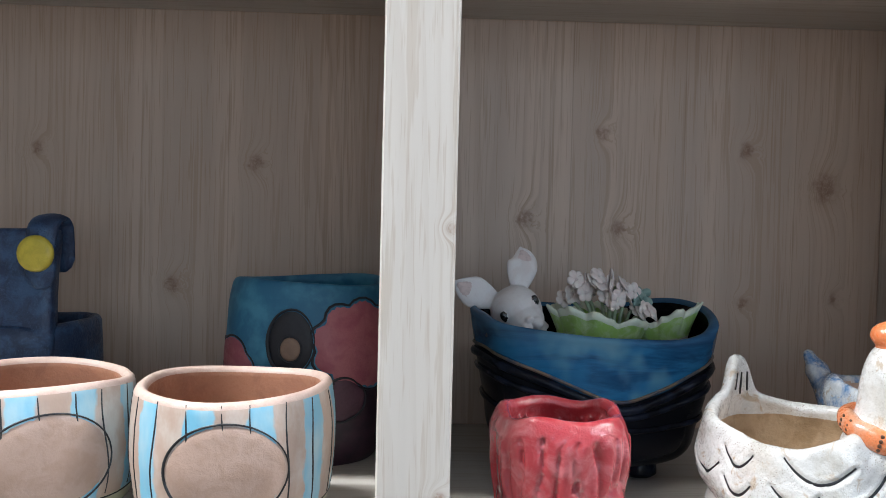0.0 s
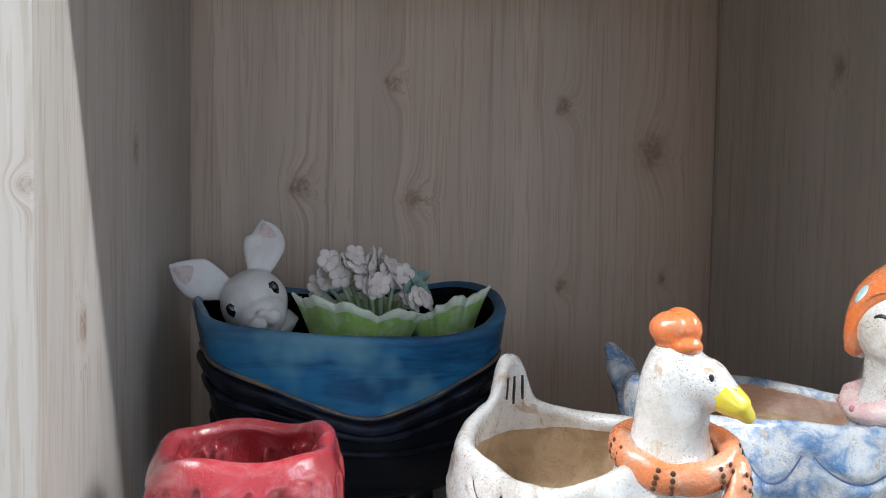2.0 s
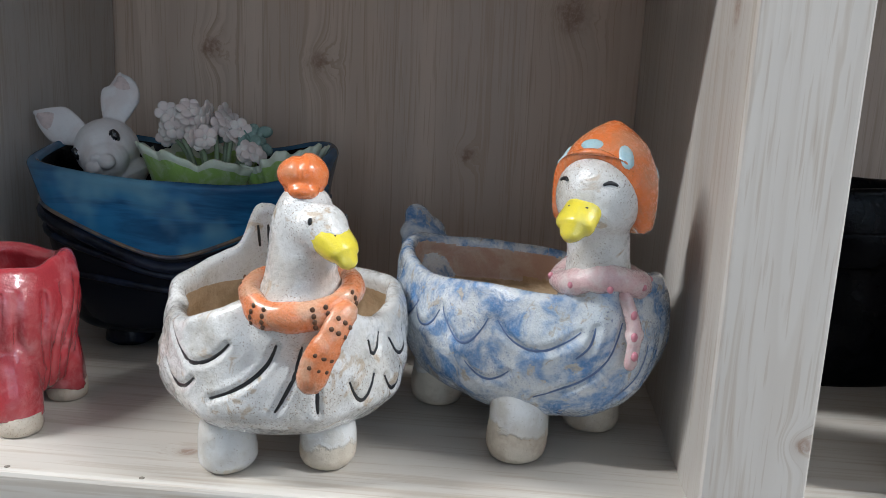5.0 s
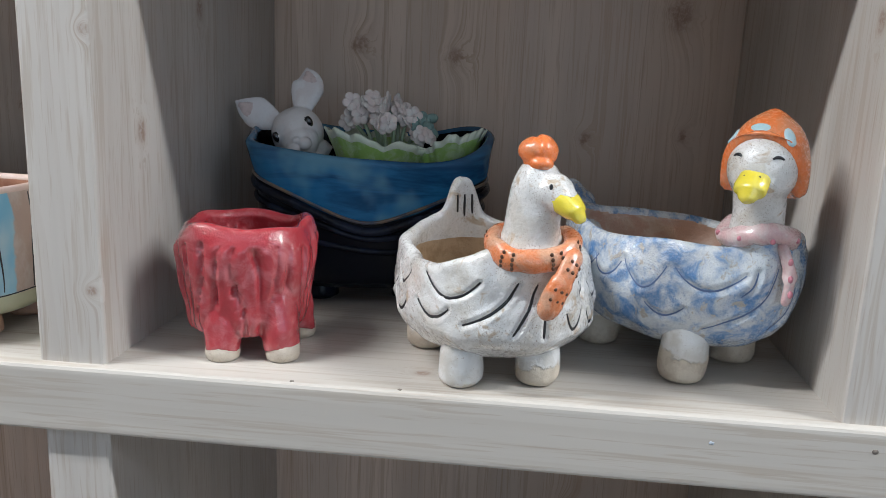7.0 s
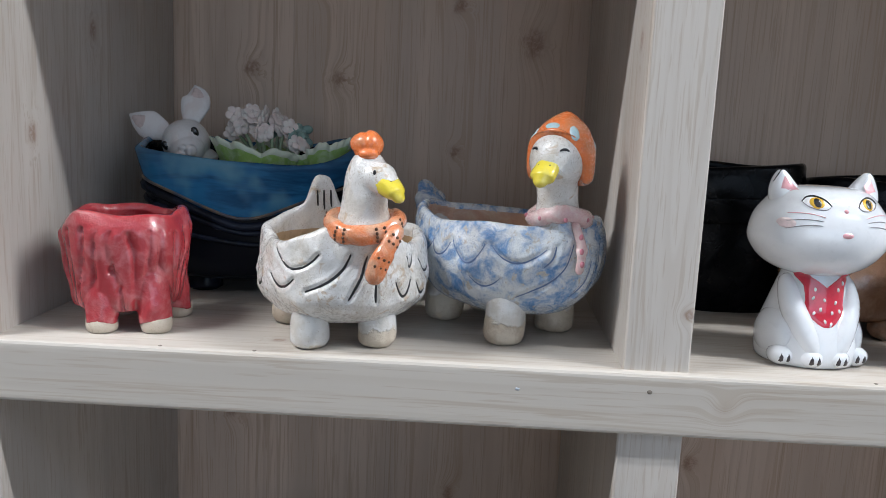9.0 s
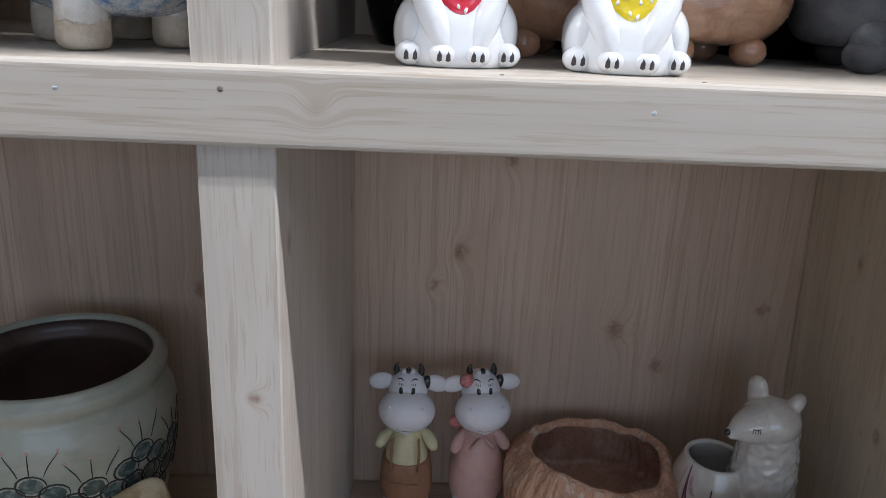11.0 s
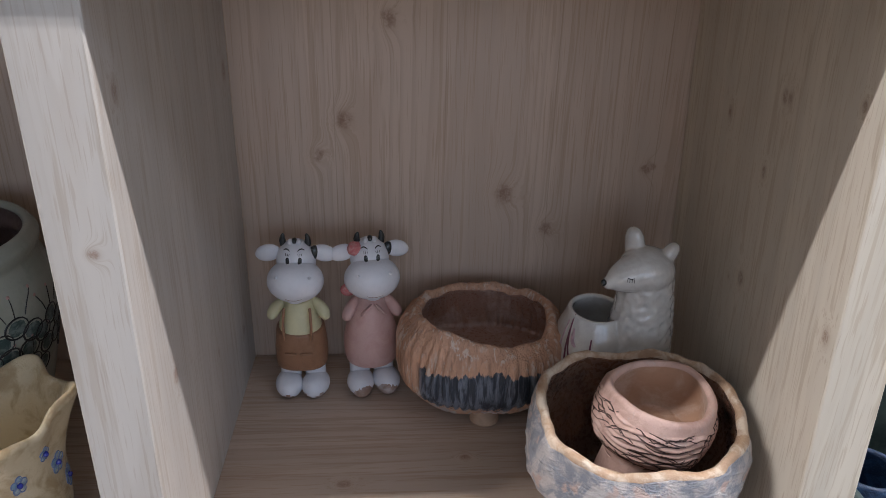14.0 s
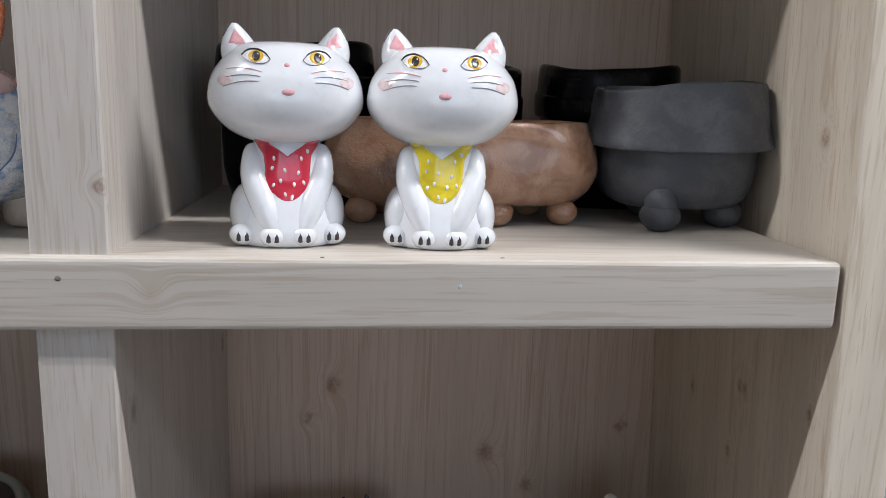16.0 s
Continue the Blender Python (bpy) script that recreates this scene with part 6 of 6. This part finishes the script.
def llama_planter():
    mats = [LLAMA_WHITE, INK, PLUM, MAUVE, ceramic("grey_inside", (0.30, 0.29, 0.27), None, 0.3, 0.4, 60)]
    bm = bmesh.new()
    # body: a round pot with an open back, and the chest with curly wool
    prof = fine_prof([(0.0, 0.72), (0.003, 0.85), (0.03, 1.02), (0.065, 1.03), (0.092, 0.90), (0.110, 0.72), (0.116, 0.66)], 3)
    vessel(bm, prof, 0.040, 0.044, 0.005, 0.05, 40, 2.0)
    for v in bm.verts:
        v.co.x -= 0.018
        v.co.y += 0.016
    curl = lambda p, th: p + Vector((wobble(p, 190, 0.0019), wobble(p, 190, 0.0019, 4), 0))
    rings(bm, fine_prof([(0.0, 0.030, 0.030, 0.014, -0.006), (0.03, 0.037, 0.036, 0.014, -0.004), (0.06, 0.037, 0.034, 0.014, -0.002), (0.09, 0.031, 0.028, 0.016, -0.001), (0.115, 0.0275, 0.0255, 0.018, 0), (0.140, 0.0250, 0.0235, 0.018, 0), (0.160, 0.0240, 0.0225, 0.017, 0)], 11), 90, 2.0, curl)
    ball(bm, (0.015, -0.002, 0.165), (0.0250, 0.0235, 0.0210), seg=28)
    snout = curve_points([(0.016, -0.003, 0.166), (-0.003, -0.009, 0.1635), (-0.019, -0.013, 0.159)], 4)
    tube(bm, snout, [0.0185, 0.0186, 0.0182, 0.0174, 0.0160, 0.0142, 0.0120, 0.0094, 0.0066], 20)
    for ex, ey, ez, lx in ((0.006, 0.010, 0.186, -0.001), (0.032, -0.002, 0.177, 0.003)):
        tube(bm, curve_points([(ex - lx, ey, ez - 0.012), (ex, ey, ez), (ex + lx, ey, ez + 0.0060)], 3), [0.0085, 0.0088, 0.0090, 0.0091, 0.0091, 0.0090, 0.0088], 18, flat=0.75)
    bm = melt(bm, 0.0011, 3)
    ball(bm, (-0.0250, -0.0160, 0.1605), (0.0026, 0.0028, 0.0030), seg=12, mi=1)
    tree = tree_of(bm)
    way = (0.25, 0.97, 0)
    sp = lambda pts: face_spots(tree, pts, way)
    strip(bm, sp([(-0.0015 + 0.0012 * k, 0.1680 - 0.0008 * math.sin(k * 0.6)) for k in range(6)]), 0.0010, 0.0004, 1)
    for k in range(4):
        strip(bm, sp([(-0.0010 + 0.0018 * k, 0.1672), (-0.0015 + 0.0020 * k, 0.1640)]), 0.0007, 0.0004, 1)
    cast = lambda tr, pts: round_spots(tr, pts, (-0.018, 0.016))
    for pts, wd, mi in (([(-62, 0.118), (-56, 0.09), (-50, 0.072), (-40, 0.062), (-28, 0.066), (-22, 0.084), (-20, 0.104)], 0.0036, 2), ([(-60, 0.110), (-54, 0.094), (-47, 0.083), (-38, 0.078), (-30, 0.086)], 0.0026, 2),
                        ([(-70, 0.112), (-66, 0.085), (-56, 0.06), (-46, 0.054)], 0.0030, 3), ([(-52, 0.108), (-48, 0.098), (-41, 0.094)], 0.0050, 3)):
        strip(bm, cast(tree, [tuple(q) for q in fine_prof(pts, 4)]), wd, 0.0004, mi)
    ob = part("llama_planter", bm, mats)
    ob.matrix_world = pose(0.800, 0.196, LOW - 0.004, 0, 0, 0)
    tagged(ob, "ivory glazed llama planter with a plum patterned blanket", "planter")


llama_planter()


def nest_clay(name, a, b, c):
    m, nt, bsdf = mat_base(name)
    n = noise_tex(nt, coords(nt), 34, 6, 0.7, 1.0)
    n2 = noise_tex(nt, coords(nt, (1, 1, 1), (3, 1, 2)), 62, 5)
    col = mix(nt, step(nt, n, 0.42, 0.58), a, b)
    col = mix(nt, step(nt, n2, 0.56, 0.66), col, c)
    nt.links.new(col, bsdf.inputs["Base Color"])
    bsdf.inputs["Roughness"].default_value = 0.6
    bump(nt, bsdf, noise_tex(nt, coords(nt, (0.6, 0.6, 1.6)), 150, 5, 0.65, 1.5), 1.0, 0.005)
    return m


RAW_RIM = ceramic("bare_buff_rim", (0.45, 0.30, 0.19), (0.66, 0.55, 0.43), 0.5, 0.2, 70, relief=0.8)
NEST_INSIDE = ceramic("dark_glazed_inside", (0.20, 0.11, 0.07), (0.09, 0.05, 0.035), 0.28, 0.6, 30, relief=0.3)


SCORE = paint("dark_score", (0.07, 0.036, 0.026), 0.6)


def nest_bowl():
    ob = thing("carved_bowl", (0.7815, 0.076, LOW), 0, "large carved clay bowl with grey and pink glaze patches", "bowl")

    def w(p, th):
        p = p.copy()
        up = max(0.0, (p.z - 0.03) / 0.08)
        p.z += up * (0.007 * math.sin(th + 0.3) + 0.003 * math.sin(3 * th) + 0.002 * math.sin(7 * th))
        if p.z < 0.098 and math.hypot(p.x, p.y) > 0.06:
            k = 1 + 0.022 * (noise.noise(Vector((math.cos(th) * 6, math.sin(th) * 6, p.z * 90))) - 0.1)
            p.x *= k
            p.y *= k
        p.z += up * wobble(p, 90, 0.0022, 101)
        p.x += wobble(p, 110, 0.0016, 105)
        p.x += wobble(p, 26, 0.004, 111)
        p.y += wobble(p, 26, 0.004, 115)
        return p

    bm = bmesh.new()
    prof = fine_prof([(0.0, 0.40), (0.002, 0.52), (0.015, 0.72), (0.040, 0.92), (0.065, 1.0), (0.088, 0.995), (0.103, 0.955)], 4)
    vessel(bm, prof, 0.0815, 0.077, 0.0080, 0.018, 110, 2.1, w, inner=1, rim=2)
    part("bowl", bm, [nest_clay("patchy_glaze", (0.31, 0.32, 0.36), (0.64, 0.59, 0.56), (0.60, 0.46, 0.40)), NEST_INSIDE, RAW_RIM], ob)
    small = thing("scored_bowl", (0.794, 0.088, LOW + 0.020), 0, "small pink clay bowl with scored wavy sides inside a larger one", "bowl")

    def w2(p, th):
        p = p.copy()
        p.z += (0.004 * math.sin(th + 1.2) + 0.003 * math.sin(2 * th)) * (p.z > 0.03)
        if 0.02 < p.z < 0.080 and math.hypot(p.x, p.y) > 0.0393:
            k = 1 + 0.050 * abs(math.sin(p.z * 640 + 3.2 * noise.noise(Vector((math.cos(th) * 2.4, math.sin(th) * 2.4, p.z * 20))))) ** 2
            p.x *= k
            p.y *= k
        p.x += wobble(p, 40, 0.0025, 121)
        p.y += wobble(p, 40, 0.0025, 125)
        return p

    bm = bmesh.new()
    prof = fine_prof([(0.0, 0.55), (0.002, 0.62), (0.036, 0.60), (0.046, 0.84), (0.057, 0.97), (0.069, 1.0), (0.082, 0.96), (0.088, 0.93)], 16)
    vessel(bm, prof, 0.0440, 0.0415, 0.0070, 0.050, 96, 2.3, w2, inner=1)
    part("bowl", bm, [ceramic("pink_scored_clay", (0.65, 0.44, 0.36), (0.55, 0.35, 0.28), 0.6, 0.05, 70, relief=0.3, worn=(0.58, 0.42, 0.36)), ceramic("buff_inside", (0.46, 0.28, 0.18), (0.58, 0.42, 0.33), 0.35, 0.4, 30)], small)
    bm = bmesh.new()
    bm.from_mesh(small.children[0].data)
    tree = tree_of(bm)
    bm.free()
    rnd = random.Random(9)
    for k in range(120):
        az, z = rnd.uniform(-130, 100), rnd.uniform(0.036, 0.080)
        tilt, half = rnd.uniform(-0.002, 0.004), rnd.uniform(9, 20)
        pts = [(az + half * u, z + tilt * u + 0.0015 * math.sin(2 * u + k)) for u in [-1 + i / 5 for i in range(11)]]
        stroke(small.children[0], round_spots(tree, [q for q in pts if 0.034 < q[1] < 0.082]), 0.0014, 0.0004, SCORE, "incised_line")
    small.matrix_world = pose(0.7835, 0.086, LOW + 0.027, 3, 10, 0)


nest_bowl()


# ---------------------------------------------------------------- lower cell on the other side of the divider
def flower(parent, tree, az, z, size, m, line, centre=(0, 0), petals=5, squash=1.0):
    deg = math.degrees(size / 0.075)
    bm = bmesh.new()
    for i in range(petals):
        a = 2 * math.pi * i / petals + 0.3
        o = oval(az + deg * 0.62 * math.cos(a), z + size * 0.62 * math.sin(a) * squash, deg * 0.40, size * 0.40, 12)
        patch(bm, tree, o, 0, lambda tr, pts: round_spots(tr, pts, centre), 0.0004, 2)
    part("painted_flower", bm, m, parent)
    for i in range(petals):
        a = 2 * math.pi * i / petals + 0.3
        o = oval(az + deg * 0.62 * math.cos(a), z + size * 0.62 * math.sin(a) * squash, deg * 0.42, size * 0.42, 14)
        stroke(parent, round_spots(tree, o + [o[0]], centre), size * 0.085 + 0.0003, 0.0007, line, "painted_line")


def flower_pots():
    sage = ceramic("celadon_glaze", (0.44, 0.45, 0.38), (0.36, 0.38, 0.31), 0.35, 0.4, 30)
    slate = ceramic("slate_petal", (0.05, 0.09, 0.085), (0.22, 0.27, 0.25), 0.4, 0.3, 120)
    ob = thing("celadon_pot", (0.220, 0.196, LOW - 0.0), 0, "large pale green glazed pot painted with dark flowers", "pot")
    bm = bmesh.new()
    prof = fine_prof([(0.0, 0.62), (0.003, 0.68), (0.05, 0.84), (0.11, 0.99), (0.150, 1.02), (0.168, 0.97), (0.177, 0.93), (0.184, 0.96), (0.190, 0.97), (0.194, 0.94)], 4)
    vessel(bm, prof, 0.091, 0.091, 0.009, 0.03, 72, 2.0, inner=1)
    body = part("pot", bm, [sage, ceramic("brown_inside_glaze", (0.13, 0.085, 0.07), (0.10, 0.06, 0.05), 0.4, 0.2, 30)], ob)
    bm = bmesh.new()
    bm.from_mesh(body.data)
    tree = tree_of(bm)
    bm.free()
    for az, z, s in ((64, 0.122, 0.021), (38, 0.108, 0.021), (90, 0.114, 0.020), (12, 0.12, 0.021), (-14, 0.108, 0.020), (112, 0.10, 0.019), (-40, 0.12, 0.019), (72, 0.084, 0.019), (44, 0.070, 0.017)):
        flower(body, tree, az, z, s, slate, BLACK_LINE)
        for k in (-5, 0, 6):
            stroke(body, round_spots(tree, [tuple(q) for q in fine_prof([(az + k, z + s), (az + k * 1.4, z + s + 0.008), (az + k * 2.2, z + s + 0.018)], 4)]), 0.0011, 0.0006, BLACK_LINE, "painted_line")
            bm = bmesh.new()
            patch(bm, tree, oval(az + k * 2.2, z + s + 0.019, 1.2, 0.0018, 10), 0, lambda tr, pts: round_spots(tr, pts), 0.0006, 2)
            part("painted_bud", bm, COW_PINK, body)
    cream = ceramic("cream_glaze", (0.54, 0.46, 0.31), (0.36, 0.27, 0.15), 0.35, 0.5, 55, speck=(0.2, 0.13, 0.07), speck_amt=0.6)
    blue = ceramic("blue_petal", (0.16, 0.27, 0.38), (0.42, 0.44, 0.40), 0.3, 0.5, 150)
    ob = thing("ruffled_pot", (0.305, 0.070, LOW), 0, "cream glazed pot with ruffled flared rim and blue flowers", "pot")

    def w(p, th):
        p = p.copy()
        up = max(0.0, (p.z - 0.06) / 0.055)
        f = 1 + up * (0.07 * math.sin(5 * th + 0.5) + 0.03 * math.sin(11 * th))
        p.x *= f
        p.y *= f
        p.z += up * (0.006 * math.sin(5 * th + 1.0) + 0.010 * math.cos(th))
        return p

    bm = bmesh.new()
    prof = fine_prof([(0.0, 0.66), (0.003, 0.72), (0.04, 0.80), (0.07, 0.80), (0.097, 0.90), (0.114, 1.02)], 4)
    vessel(bm, prof, 0.064, 0.062, 0.006, 0.02, 80, 2.0, w)
    body = part("pot", bm, cream, ob)
    bm = bmesh.new()
    bm.from_mesh(body.data)
    tree = tree_of(bm)
    bm.free()
    gem = paint("blue_bead", (0.02, 0.03, 0.30), 0.1, 1.0)
    for az, z, s, n in ((18, 0.062, 0.011, 6), (48, 0.084, 0.008, 5), (62, 0.052, 0.009, 5), (-12, 0.088, 0.010, 6), (85, 0.078, 0.009, 5), (-35, 0.06, 0.012, 6), (30, 0.098, 0.006, 5), (35, 0.035, 0.009, 5), (2, 0.040, 0.008, 5), (75, 0.030, 0.008, 5), (40, 0.066, 0.007, 5), (100, 0.055, 0.009, 6), (70, 0.097, 0.006, 5), (8, 0.082, 0.007, 5), (58, 0.018, 0.008, 5)):
        flower(body, tree, az, z, s, blue, BLUE_LINE, petals=n)
        got = round_spots(tree, [(az, z)])
        if got:
            bm = bmesh.new()
            ball(bm, got[0][0] + got[0][1] * 0.001, (0.0022, 0.0022, 0.0022), seg=12)
            part("bead", bm, gem, body, "shiny blue bead")


flower_pots()

# ---------------------------------------------------------------- small marks and what stands beyond the end panel
HOLE = paint("nail_hole_dark", (0.20, 0.17, 0.14), 0.6)
FILLER = paint("pale_filler", (0.50, 0.55, 0.62), 0.5)


def nail_mark(at, normal_front, r):
    bm = bmesh.new()
    ball(bm, at, (r * 1.2, 0.0004 if normal_front else r, r if normal_front else 0.0004), seg=10)
    ob = tagged(part("nail_head", bm, HOLE), "small dark nail head set in the pine board", "nail", "nail heads")
    return ob


for x, z, r in ((0.424, 1.1865, 0.0014),):
    nail_mark((x, 0.0, z), True, r)
for x, y in ((0.122, 0.004), (0.181, 0.004), (0.659, 0.006), (0.56, 0.004)):
    nail_mark((x, y, TOP), False, 0.0011)
for x, z in ((0.344, 1.184), (0.635, 1.183)):
    bm = bmesh.new()
    ball(bm, (x, 0.0, z), (0.0014, 0.0003, 0.0011), seg=10, warp=lambda p, th: p + Vector((wobble(p, 900, 0.0005), 0, wobble(p, 900, 0.0008, 3))))
    tagged(part("paint_fleck", bm, FILLER), "pale blue paint fleck on the pine board", "paint fleck", "paint flecks")
GREEN_PLASTIC = ceramic("dark_green_plastic", (0.045, 0.065, 0.06), (0.035, 0.05, 0.05), 0.45, 0.1, 20, relief=0.05)


def crate():
    ob = thing("plastic_crate", (1.13, 0.12, 0.0), 0, "dark green plastic crate stack beside the shelf", "crate")
    for k in range(3):
        z0 = 0.002 + 0.27 * k
        bm = bmesh.new()
        prof = [(z0, 0.955), (z0 + 0.004, 0.97), (z0 + 0.05, 0.975), (z0 + 0.052, 0.985), (z0 + 0.10, 0.985), (z0 + 0.102, 0.975), (z0 + 0.18, 0.98),
                (z0 + 0.225, 0.982), (z0 + 0.228, 1.0), (z0 + 0.262, 1.0)]
        vessel(bm, prof, 0.205, 0.165, 0.012, z0 + 0.012, 64, 9.0)
        part("crate_box", bm, GREEN_PLASTIC, ob)


crate()


def crate_pot(at, r, h, m, label):
    ob = thing("glazed_pot", at, 0, label, "pot", "pots in the crate")
    bm = bmesh.new()
    vessel(bm, fine_prof([(0.0, 0.6), (0.002, 0.68), (h * 0.4, 1.0), (h * 0.8, 0.95), (h, 0.8)], 4), r, r, 0.006, 0.012, 40)
    part("pot", bm, m, ob)


crate_pot((1.02, 0.02, 0.556), 0.055, 0.14, BROWN_GLAZE, "glossy dark brown glazed pot standing in a crate")
crate_pot((1.03, 0.14, 0.556), 0.040, 0.17, NAVY, "dark blue glazed pot standing in a crate")
